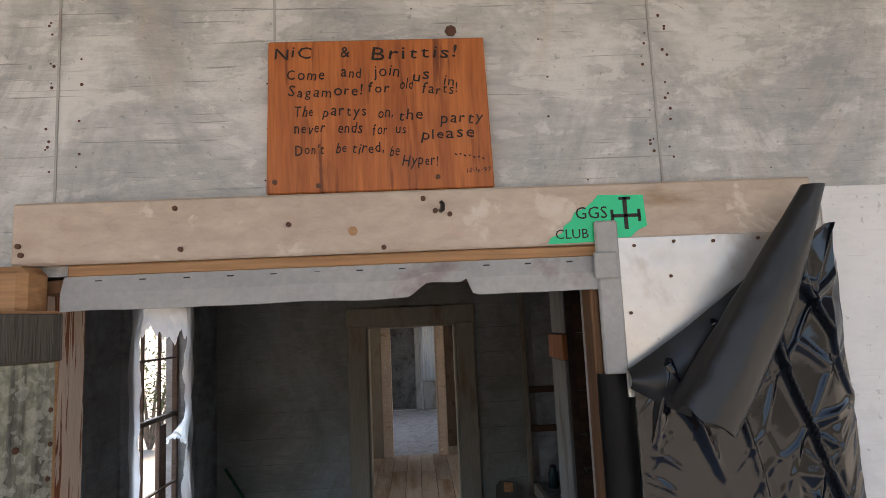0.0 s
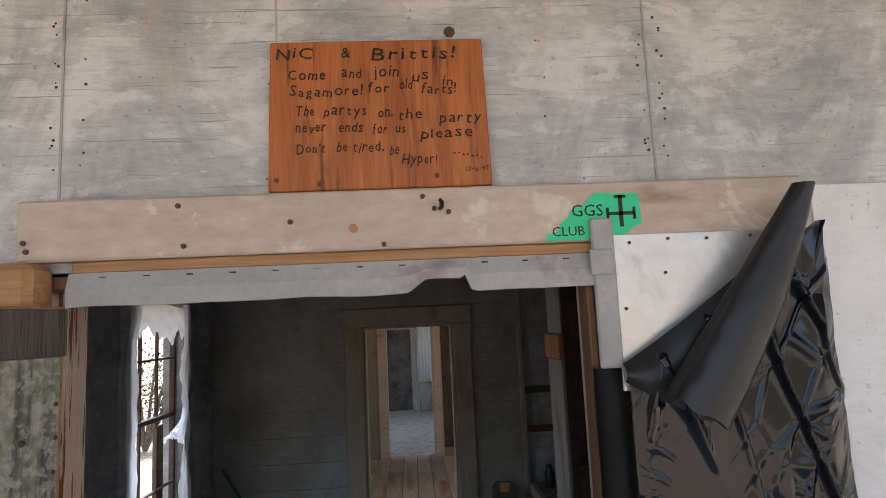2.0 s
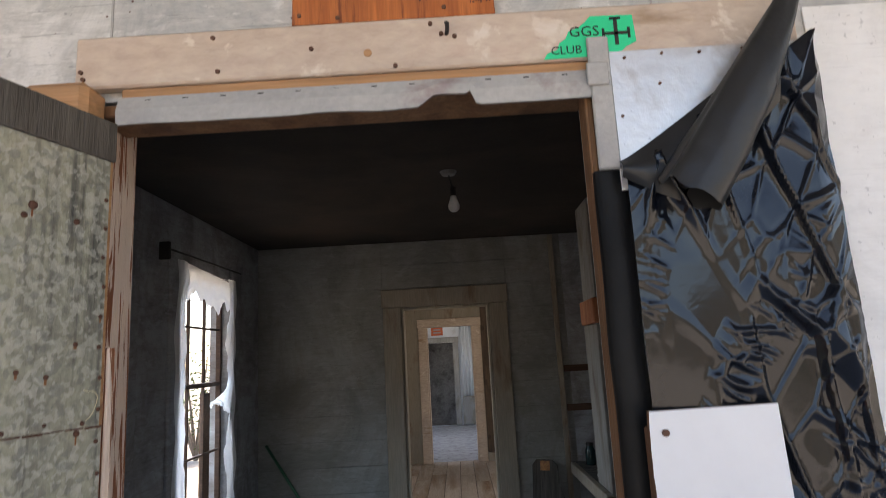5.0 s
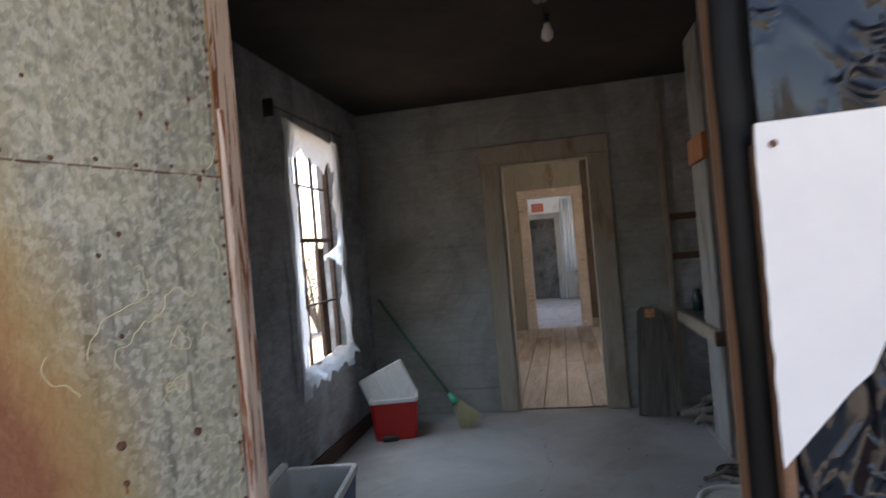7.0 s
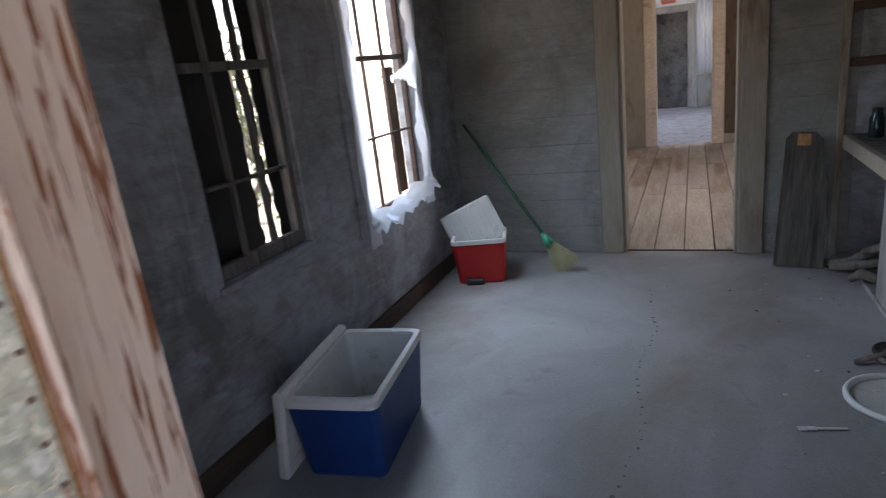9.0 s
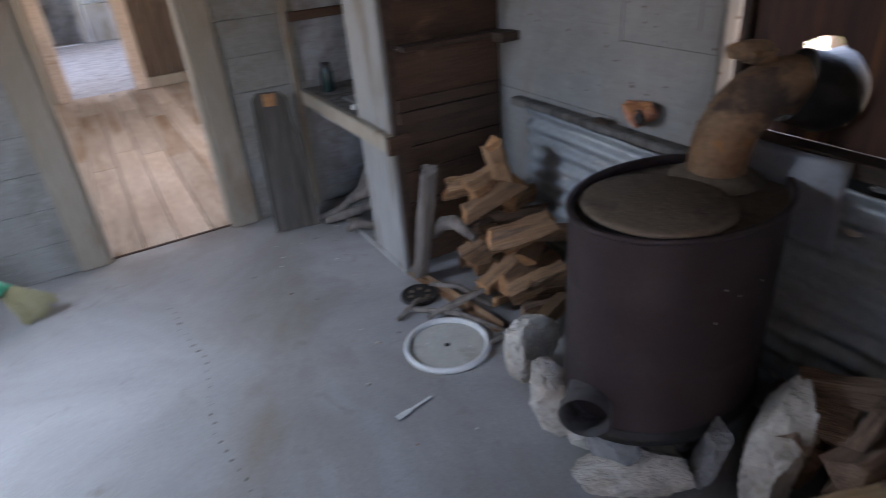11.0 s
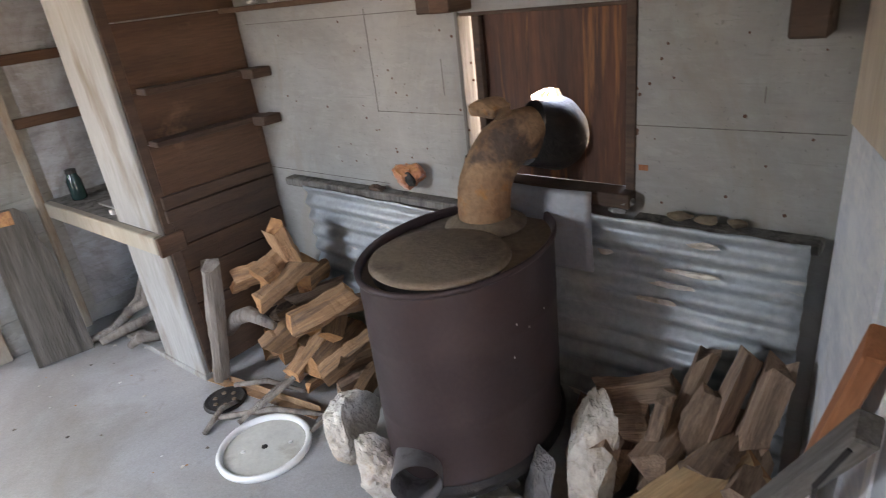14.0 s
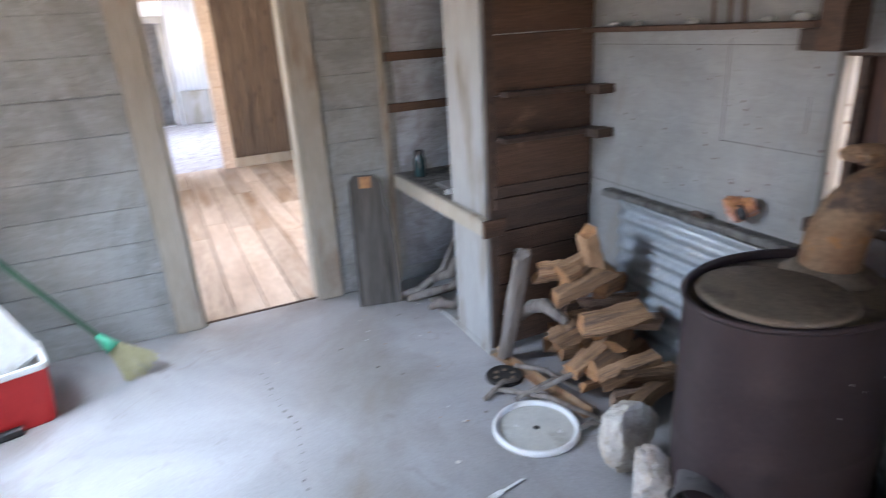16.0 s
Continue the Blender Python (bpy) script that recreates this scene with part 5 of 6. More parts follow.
jar = thing("glass_jar", "dark blue-green glass jar on the closet shelf", "jar", pose(1.56, 8.02, 0.74))
part("body", lathe_bm([(0.0, 0), (0.034, 0), (0.037, 0.01), (0.037, 0.1), (0.026, 0.125), (0.024, 0.14)], 20), M_glassgreen, jar, smooth=True)
part("lid", lathe_bm([(0.0, 0.158), (0.026, 0.158), (0.027, 0.138), (0.0, 0.138)], 20), M_iron, jar)
solid("folded_paper", box_bm(1.55, 1.68, 7.62, 7.78, 0.741, 0.752, 0.002), M_cream, "folded pale paper lying on the closet shelf", "paper")
solid("small_box", box_bm(1.5, 1.54, 7.52, 7.55, 0.7405, 0.765, 0.003), M_liner, "small crumpled white packet on the closet shelf", "packet")

# leaning grey plank at the far wall
pl = thing("leaning_plank", "weathered grey plank with broken top leaning beside the closet", "plank", Matrix.Translation((1.2, 7.93, 0.0)) @ Matrix.Rotation(radians(-15), 4, "X") @ Matrix.Rotation(radians(5), 4, "Y") @ Matrix.Rotation(radians(-8), 4, "Z"))
bm = bmesh.new()
ol = [(-0.13, 0), (0.13, 0), (0.12, 0.35), (0.1, 0.55), (0.07, 0.62), (0.06, 0.76), (0.02, 0.8), (-0.1, 0.8), (-0.13, 0.76)]
fr = [bm.verts.new((x, -0.018, z)) for x, z in ol]
bk = [bm.verts.new((x, 0.018, z)) for x, z in ol]
bm.faces.new(fr), bm.faces.new(bk)
for i in range(len(ol)):
    bm.faces.new([fr[i], fr[(i + 1) % len(ol)], bk[(i + 1) % len(ol)], bk[i]])
part("plank", bm, M_oldplank, pl)
part("split_patch", box_bm(-0.07, 0.0, -0.0205, -0.0182, 0.72, 0.79, 0.001), M_endgrain, pl, "fresh orange split at the top")

# ---- ledge, corrugated iron, shelf on the stove wall ----
led = thing("wall_ledge", "rough timber ledge along the stove wall", "ledge", kind="structure")
part("ledge_board", box_bm(XR - 0.06, XR, 5.9, PY - 0.16, 0.79, 0.825, 0.006), M_greywood, led)
part("ledge_board", box_bm(XR - 0.06, XR, 4.78, 5.26, 0.84, 0.872, 0.006), M_greywood, led)


def corrugated(name, label, ya, yb, za, zb, tilt):
    """A sheet with ridges running level, wavy in section, torn a little at the rim."""
    bm = bmesh.new()
    nz_, ny = 90, 24
    g = {}
    for i in range(nz_ + 1):
        for k in range(ny + 1):
            f, h = i / nz_, k / ny
            z = za + (zb - za) * f + (h - 0.5) * tilt
            if i == nz_:
                z += 0.008 * nz(h * 9, 2)
            g[i, k] = bm.verts.new((XR - 0.068 + 0.011 * math.sin(f * (zb - za) / 0.072 * math.tau) - 0.004 * nz(h * 4, f * 5), ya + (yb - ya) * h, z))
    for i in range(nz_):
        for k in range(ny):
            bm.faces.new([g[i, k], g[i + 1, k], g[i + 1, k + 1], g[i, k + 1]])
    t = thing(name, label, "metal sheet", group="corrugated sheets behind the stove")
    o = part("sheet", bm, M_corr, t, smooth=True)
    md = o.modifiers.new("thickness", "SOLIDIFY")
    md.thickness = 0.002
    return t


t = corrugated("corrugated_sheet", "galvanised corrugated sheet leaning behind the drum, streaked with plaster", 4.8, 5.62, 0.02, 0.875, 0.0)
for ya, yb, z in ((5.0, 5.1, 0.83), (4.98, 5.16, 0.74), (5.05, 5.2, 0.69), (5.1, 5.25, 0.63), (5.3, 5.36, 0.76)):
    bm = rock_bm(0.006, (yb - ya) / 2, 0.012, int(z * 100), 0.5, 3)
    part("plaster_streak", bm, M_stone, t, at=Matrix.Translation((XR - 0.082, (ya + yb) / 2, z)))
corrugated("corrugated_sheet", "galvanised corrugated sheet with torn edge beside the firewood", 5.65, 6.74, 0.02, 0.8, 0.02)
fs = thing("flat_tin_sheet", "bluish flat tin flashing hanging below the stove window", "metal sheet")
bm = bmesh.new()
g = {}
for i in range(13):
    for k in range(13):
        f, h = i / 12, k / 12
        g[i, k] = bm.verts.new((XR - 0.095 + 0.03 * f * f - 0.01 * math.sin(h * 3), 5.36 + 0.3 * h + 0.02 * f, 0.69 + 0.25 * f))
for i in range(12):
    for k in range(12):
        bm.faces.new([g[i, k], g[i + 1, k], g[i + 1, k + 1], g[i, k + 1]])
o = part("sheet", bm, M_sheet, fs, smooth=True)
md = o.modifiers.new("thickness", "SOLIDIFY")
md.thickness = 0.002
for k, (y, s) in enumerate(((5.13, 0.05), (5.06, 0.04), (4.98, 0.035))):
    solid("ledge_stone", rock_bm(0.025, s, 0.016, 70 + k, 0.2, 3), M_dusty, "small flat brown stone on the timber ledge", "stone", Matrix.Translation((XR - 0.03, y, 0.888)), group="stones on the ledge")
for k, (y, z) in enumerate(((5.31, 0.885), (5.29, 0.91))):
    solid("rubble_piece", rock_bm(0.03, 0.04, 0.014, 80 + k, 0.2, 3), M_stone_dark, "dark broken slate wedged under the window", "stone", Matrix.Translation((XR - 0.03, y, z)), group="stones on the ledge")
# crumpled yellow and pink wrapper
wr = thing("crumpled_wrapper", "crumpled orange and pink wrapper on the ledge", "wrapper", Matrix.Translation((XR - 0.05, 6.13, 0.905)))
M_yel = mat("yellow_pink_wrapper", (0.55, 0.25, 0.09), (0.55, 0.2, 0.15), 12, c3=(0.6, 0.42, 0.34), s3=14, rough=0.35, bump=0.3, bscale=30)
part("wrapper", rock_bm(0.058, 0.076, 0.072, 31, 0.45, 4), M_yel, wr)
# Black lump in place of the wrapper's hollow, giving its shade as colour.
part("dark_opening", rock_bm(0.02, 0.04, 0.035, 33, 0.3, 3), M_iron, wr, "black lump set in for the shaded inside of the wrapper", at=Matrix.Translation((-0.022, -0.02, -0.005)))
solid("dry_twig_bundle", rock_bm(0.02, 0.05, 0.015, 36, 0.6, 3), M_dark, "small dark tangle of twigs on the ledge", "twigs", Matrix.Translation((XR - 0.04, 6.32, 0.838)))

# high shelf and bracket
hs = thing("wall_shelf", "narrow dark shelf on the stove wall", "shelf")
part("shelf_board", box_bm(XR - 0.1, XR - 0.003, 5.9, 7.03, 1.535, 1.555, 0.003), M_brown, hs)
part("bracket_post", box_bm(XR - 0.12, XR - 0.003, 5.8, 5.88, 1.47, 2.2, 0.004), M_brown, hs)
part("bracket_foot", box_bm(XR - 0.1, XR - 0.003, 5.881, 5.95, 1.47, 1.533, 0.004), M_dark, hs)
for k, (y, s) in enumerate(((5.98, 0.04), (6.1, 0.02), (6.42, 0.03), (6.85, 0.03), (6.72, 0.02))):
    solid("shelf_scrap", rock_bm(0.03, s, 0.012, 50 + k, 0.4, 3), M_liner, "pale scrap lying on the narrow shelf", "scrap", Matrix.Translation((XR - 0.05, y, 1.566)), group="scraps on the shelf")
for y, h in ((6.2, 0.14), (6.26, 0.2), (6.33, 0.16)):
    solid("wooden_rod", tube_bm([(XR - 0.04, y, 1.5553), (XR - 0.03, y + 0.02, 1.5553 + h)], 0.007, 7), M_brown, "thin brown rod standing on the narrow shelf", "rod", group="rods on the shelf")
# beam stub on the wall near the corner
solid("wall_bracket", box_bm(XR - 0.1, XR - 0.002, 4.82, 4.9, 1.36, 1.46, 0.006), M_dark, "dark timber bracket high on the stove wall", "bracket")

# ---- drum stove ----
SX, SY = 1.7, 5.645
stv = thing("drum_stove", "brown rusted oil drum squeezed oval and used as a stove", "stove", Matrix.Translation((SX, SY, 0.19)) @ Matrix.Rotation(radians(-2), 4, "Z") @ Matrix.Diagonal((1, 1, 0.815, 1)))
A_, B_ = 0.337, 0.248
part("body", lathe_bm([(1.0, 0.0), (1.02, 0.008), (1.0, 0.02), (1.0, 0.28), (1.005, 0.29), (1.0, 0.3), (1.0, 0.57), (1.004, 0.58), (1.0, 0.59), (1.0, 0.81), (1.0, 0.815), (0.99, 0.815), (0.985, 0.79)], 72, A_, B_), M_barrel, stv, smooth=True)
part("rim", lathe_bm([(1.0, 0.805), (1.025, 0.812), (1.028, 0.824), (1.01, 0.832), (0.985, 0.828), (0.975, 0.812), (0.97, 0.795)], 72, A_, B_), M_barrel, stv, smooth=True)
part("top_plate", lathe_bm([(0.0, 0.8), (0.97, 0.797), (0.975, 0.79), (0.0, 0.785)], 72, A_, B_), M_dusty, stv, smooth=True)
part("cover_disc", lathe_bm([(0.0, 0.026), (0.185, 0.025), (0.196, 0.02), (0.2, 0.008), (0.192, 0.0), (0.0, 0.0)], 48), M_dusty, stv, "round dusty iron cover", smooth=True, at=Matrix.Translation((-0.11, -0.02, 0.818)) @ Matrix.Rotation(radians(2), 4, "Y"))
part("cover_seat", lathe_bm([(0.0, 0.022), (0.155, 0.022), (0.183, 0.012), (0.186, 0.0)], 40), M_iron, stv, "sooty seat under the cover", smooth=True, at=Matrix.Translation((-0.12, -0.02, 0.8)))
part("flue_collar", lathe_bm([(0.085, 0.0), (0.128, 0.004), (0.13, 0.012), (0.105, 0.03), (0.092, 0.045), (0.085, 0.045)], 36), M_dusty, stv, smooth=True, at=Matrix.Translation((0.178, 0.034, 0.8)))
part("scorched_base", lathe_bm([(1.03, 0.0), (1.06, 0.004), (1.05, 0.03), (1.01, 0.05)], 60, A_, B_), M_iron, stv, smooth=True)
# draught pipe low on the front
M_pipe = mat("grey_sooty_tin", (0.12, 0.111, 0.108), (0.168, 0.156, 0.15), 8, c3=(0.042, 0.03, 0.027), s3=7, rough=0.6, metal=0.2, bump=0.1)
p0, p1 = Vector((-0.26, 0.02, 0.12)), Vector((-0.4, -0.1, 0.15))
dirv = (p1 - p0).normalized()
part("draught_pipe", tube_bm([p0, p0.lerp(p1, 0.5), p1], [0.07, 0.07, 0.073], 28, False), M_pipe, stv, "short open draught pipe", smooth=True)
part("pipe_lining", tube_bm([p0, p0.lerp(p1, 0.5), p1], [0.066, 0.067, 0.0695], 28, False), M_pipe, stv, "sooty inner face of the draught pipe", smooth=True)
# Black disc across the pipe: the shade deep inside is put in as colour.
part("pipe_ash", tube_bm([p0 + dirv * 0.05, p0 + dirv * 0.055], [0.064, 0.064], 24, True), M_iron, stv, "black disc set in the draught pipe for its shaded inside")
for k, (a, h) in enumerate(((-1.2, 0.62), (-1.05, 0.58), (-0.8, 0.6), (-1.25, 0.5))):
    part("paint_chip", rock_bm(0.003, 0.002, 0.006, 90 + k, 0.4, 2), M_liner, stv, at=Matrix.Translation((A_ * math.cos(a - 0.6), B_ * math.sin(a - 0.6), h)))

sp = thing("stovepipe", "rusty jointed stovepipe elbow leading out through the wall", "stovepipe")
base = Vector((1.879, 5.673, 0.86))
path = [base + Vector((0, 0, z)) for z in (0.0, 0.06)]
part("lower_section", tube_bm(path + [base + Vector((0.006, -0.002, 0.11))], [0.083, 0.082, 0.081], 28, False), M_rust, sp, smooth=True)
bend1 = [base + Vector((0, 0, 0.06)), base + Vector((0.012, -0.004, 0.12)), base + Vector((0.034, -0.015, 0.17))]
part("middle_section", tube_bm(bend1 + [bend1[-1] + Vector((0.025, -0.02, 0.042))], [0.0822, 0.082, 0.0805, 0.0785], 28, False), M_rust, sp, smooth=True)
bend2 = [bend1[-1], bend1[-1] + Vector((0.03, -0.025, 0.05)), bend1[-1] + Vector((0.075, -0.05, 0.075)), bend1[-1] + Vector((0.125, -0.075, 0.075))]
part("elbow", tube_bm(bend2, [0.081, 0.081, 0.081, 0.08], 28, False), M_rust, sp, smooth=True)
part("wall_section", tube_bm([bend2[-1] + Vector((-0.01, 0.004, 0)), Vector((XR + 0.005, 5.545, 1.08)), Vector((XR + 0.4, 5.52, 1.08))], [0.1, 0.108, 0.108], 32, False), M_iron, sp, "sooty black wall sleeve", smooth=True)
for b, d in ((path[1], Vector((0, 0, 1))), (bend1[-1], Vector((0.3, -0.25, 1)).normalized()), (base, Vector((0, 0, 1)))):
    part("joint_band", tube_bm([b - d * 0.006, b + d * 0.006], [0.0835, 0.0835], 28, False), M_rust, sp, smooth=True)
solid("pipe_stone", rock_bm(0.085, 0.045, 0.04, 7, 0.25, 4), M_rust, "brown burnt stone balanced on the stovepipe elbow", "stone", Matrix.Translation((1.925, 5.655, 1.2)) @ Matrix.Rotation(radians(20), 4, "Y") @ Matrix.Rotation(radians(-50), 4, "Z"))

# ---- stones round the stove ----
for x, y, z, sx, sy, sz, rx, ry, rz, sd, mtl, lb in (
    (1.51, 6.07, 0.15, 0.13, 0.13, 0.19, 10, -12, 20, 1, M_stone, "pale chipped limestone block standing beside the drum"),
    (1.375, 5.8, 0.14, 0.075, 0.1, 0.2, 0, -10, 25, 2, M_stone, "tall cream limestone slab standing before the drum"),
    (1.455, 5.68, 0.05, 0.11, 0.06, 0.045, 4, 2, -35, 3, M_stone, "flat cream stone lying before the drum"),
    (1.455, 5.5, 0.05, 0.2, 0.12, 0.07, 0, 0, -42, 4, M_stone, "broad flat limestone slab lying before the drum"),
    (1.635, 5.38, 0.13, 0.05, 0.07, 0.165, 6, 8, -30, 5, M_stone_dark, "dark grey slate stone standing beside the drum"),
    (1.715, 5.24, 0.2, 0.085, 0.1, 0.265, -8, 12, -25, 6, M_stone, "tall pale limestone standing beside the split logs"),
    (1.57, 5.53, 0.05, 0.035, 0.04, 0.05, 0, 0, 10, 8, M_stone, "small white stone wedged under the drum"),
    (1.82, 5.33, 0.06, 0.12, 0.07, 0.06, 0, 0, 30, 9, M_stone_dark, "sooty broken stone under the drum"),
):
    solid("hearth_stone", rock_bm(sx, sy, sz, sd, 0.2, 5 if sd < 7 else 4), mtl, lb, "stone", Matrix.Translation((x, y, z)) @ pose(0, 0, 0, rx, ry, rz), group="stones round the stove")
for k in range(5):
    solid("base_block", rock_bm(0.11, 0.09, 0.11, 120 + k, 0.15, 3), M_stone_dark, "dark sooty stone under the drum", "stone", Matrix.Translation((SX + (-0.24, 0.22, -0.2, 0.2, 0.0)[k], SY + (-0.06, -0.08, 0.1, 0.1, -0.1)[k], 0.092)), group="stones under the drum")


# ---- firewood ----
def billet_pq(p, q, w, h, seed, label, group, mtl=None, wedge=True, turn=0):
    p, q = Vector(p), Vector(q)
    m = (q - p).to_track_quat("Z", "Y").to_matrix().to_4x4() @ Matrix.Rotation(turn, 4, "Z")
    m.translation = (p + q) / 2
    return solid("firewood_billet", log_bm((q - p).length, w, h, seed, wedge), (mtl or M_wood, M_wood_old if mtl == M_wood_old else M_bark if mtl == M_bark else M_endgrain), label, "firewood", m, group=group)


rnd = random.Random(21)
FG = "split firewood by the closet"
seed = 200
for z, ya, yb, n_, x0_ in ((0.055, 6.26, 6.9, 6, 1.68), (0.15, 6.36, 6.88, 5, 1.7), (0.245, 6.45, 6.86, 4, 1.73), (0.335, 6.55, 6.84, 3, 1.76), (0.42, 6.66, 6.8, 2, 1.78)):
    for k in range(n_):
        y = ya + (yb - ya) * k / max(1, n_ - 1)
        seed += 1
        ln = rnd.uniform(0.24, 0.34)
        sl = rnd.uniform(-0.5, 0.55)
        p = Vector((x0_ + rnd.uniform(-0.05, 0.06), y + rnd.uniform(-0.02, 0.02), z + rnd.uniform(-0.01, 0.02)))
        q = p + Vector((math.cos(sl), math.sin(sl), rnd.uniform(-0.1, 0.16))) * ln
        q.x = min(q.x, 1.985)
        bark = rnd.random() < 0.25
        billet_pq(p, q, rnd.uniform(0.085, 0.125), rnd.uniform(0.075, 0.1), seed, "bark-covered brown billet in the firewood pile" if bark else "split orange firewood billet in the pile", FG, M_wood_old if bark else None, True, rnd.uniform(0, 3))
for p, q, w, h in (((1.64, 6.53, 0.345), (1.9, 6.41, 0.41), 0.15, 0.11), ((1.6, 6.54, 0.12), (1.85, 6.57, 0.2), 0.13, 0.12), ((1.64, 6.7, 0.4), (1.86, 6.59, 0.54), 0.14, 0.1), ((1.62, 6.85, 0.48), (1.75, 6.76, 0.5), 0.13, 0.11), ((1.66, 6.7, 0.53), (1.79, 6.68, 0.58), 0.15, 0.14), ((1.79, 6.634, 0.58), (1.75, 6.637, 0.73), 0.12, 0.1), ((1.68, 6.41, 0.12), (1.9, 6.35, 0.19), 0.14, 0.12), ((1.62, 6.69, 0.21), (1.76, 6.6, 0.3), 0.12, 0.1)):
    seed += 1
    billet_pq(p, q, w, h, seed, "split orange firewood chunk on top of the pile", FG, None, True, rnd.uniform(0, 3))
billet_pq((1.5, 6.95, 0.03), (1.545, 6.84, 0.6), 0.085, 0.08, 231, "grey bark-covered log standing against the closet", "round logs", M_bark, False)
solid("forked_branch", tube_bm([(1.59, 6.94, 0.24), (1.595, 6.84, 0.33), (1.6, 6.74, 0.375), (1.6, 6.66, 0.37), (1.61, 6.59, 0.35)], [0.03, 0.034, 0.034, 0.026, 0.018], 10), M_bark, "pale forked branch lying over the firewood", "branch", smooth=True)
for k, (p, q) in enumerate((((1.36, 6.62, 0.02), (1.72, 6.52, 0.1)), ((1.33, 6.74, 0.015), (1.6, 6.3, 0.02)), ((1.45, 6.6, 0.04), (1.75, 6.42, 0.16)), ((1.5, 6.85, 0.03), (1.62, 6.5, 0.05)), ((1.25, 6.7, 0.012), (1.45, 6.75, 0.02)), ((1.58, 6.25, 0.012), (1.48, 6.32, 0.012)))):
    p, q = Vector(p), Vector(q)
    mid = (p + q) / 2 + Vector((0.02, 0.03, 0.015))
    solid("dry_stick", tube_bm([p, mid, q], [0.011, 0.013, 0.009], 7), M_bark, "thin dry stick on the floor by the firewood", "stick", group="sticks on the floor", smooth=True)
# pile by the front wall
GG = "split firewood by the corner"
seed = 300
for z, ya, yb, n_ in ((0.06, 4.84, 5.34, 5), (0.16, 4.84, 5.3, 5), (0.26, 4.84, 5.2, 4)):
    for k in range(n_):
        seed += 1
        y = ya + (yb - ya) * k / (n_ - 1)
        p = Vector((1.76 + rnd.uniform(-0.04, 0.04), y, z + rnd.uniform(-0.01, 0.02)))
        q = p + Vector((rnd.uniform(0.2, 0.25), rnd.uniform(-0.05, 0.08), rnd.uniform(-0.03, 0.06)))
        q.y = max(q.y, 4.84)
        billet_pq(p, q, rnd.uniform(0.09, 0.125), rnd.uniform(0.08, 0.11), seed, "split brown firewood billet stacked by the corner", GG, M_wood_old, True, rnd.uniform(0, 3))
for p, q, w, h in (((1.9, 5.06, 0.3), (1.95, 5.0, 0.53), 0.11, 0.08), ((1.9, 4.95, 0.32), (1.96, 4.9, 0.55), 0.12, 0.09), ((1.88, 4.86, 0.33), (1.95, 4.82, 0.55), 0.12, 0.09), ((1.86, 5.0, 0.26), (1.9, 4.96, 0.44), 0.1, 0.08), ((1.82, 5.12, 0.2), (1.86, 5.08, 0.42), 0.11, 0.08), ((1.86, 5.3, 0.34), (1.95, 5.08, 0.4), 0.11, 0.08), ((1.8, 5.28, 0.27), (1.86, 5.12, 0.3), 0.12, 0.1)):
    seed += 1
    billet_pq(p, q, w, h, seed, "split brown firewood billet standing in the corner stack", GG, M_wood_old, True, rnd.uniform(0, 3))
billet_pq((1.47, 5.15, 0.07), (1.9, 4.86, 0.27), 0.15, 0.1, 331, "long freshly split yellow log by the corner", GG, M_yellow, True, 0.6)


# boards leaning on the front lining
def lean(name, p, q, w, d, mtl, label):
    p, q = Vector(p), Vector(q)
    z = (q - p).normalized()
    y = Vector((0, 1, 0.0))
    x = y.cross(z).normalized()
    y = z.cross(x)
    m = Matrix((x, y, z)).transposed().to_4x4()
    m.translation = p
    return solid(name, box_bm(-w / 2, w / 2, -d / 2, d / 2, 0, (q - p).length, 0.004), mtl, label, "board", m)


lean("leaning_board", (1.800, 4.780, 0.075), (1.360, 4.625, 1.030), 0.065, 0.03, M_redwood, "orange-red board leaning on the lining by the doorway")
lean("leaning_board", (1.620, 4.868, 0.213), (1.250, 4.615, 0.963), 0.05, 0.035, M_greywood, "weathered grey board leaning on the lining by the doorway")
hk = thing("wire_hook", "rusty wire hook nailed to the lining beside the doorway", "hook")
part("nail", tube_bm([(1.2, 4.56, 1.22), (1.2, 4.6, 1.222)], 0.003, 7), M_iron, hk)
part("wire", tube_bm([(1.21, 4.63, 0.95), (1.2, 4.66, 0.88), (1.22, 4.66, 0.82), (1.24, 4.65, 0.78)], 0.004, 6), M_iron, hk)

# ---- loose things on the floor ----
lid = thing("bucket_lid", "round off-white metal bucket lid lying on the floor", "lid", pose(1.338, 6.42, 0.0, 0, 0, 0))
part("disc", lathe_bm([(0.0, 0.008), (0.155, 0.008), (0.162, 0.002), (0.0, 0.002)], 48), M_lid, lid, smooth=False)
part("rim", lathe_bm([(0.158, 0.002), (0.158, 0.014), (0.165, 0.024), (0.176, 0.024), (0.182, 0.014), (0.18, 0.001), (0.158, 0.001)], 56), M_rim, lid, "white rubbed rim", smooth=True)
part("centre_hole", lathe_bm([(0.0, 0.0105), (0.011, 0.0105), (0.012, 0.008)], 14), M_iron, lid)
for x, y in ((0.07, -0.07), (-0.065, 0.05)):
    part("stud", lathe_bm([(0.0, 0.014), (0.007, 0.013), (0.009, 0.008)], 10), M_liner, lid, at=Matrix.Translation((x, y, 0)))
dc = thing("drain_cover", "small rusty iron drain cover on the floor", "drain cover", pose(1.43, 6.83, 0.0))
part("plate", lathe_bm([(0.0, 0.01), (0.07, 0.01), (0.085, 0.014), (0.092, 0.008), (0.092, 0.0), (0.0, 0.0)], 28), M_iron, dc)
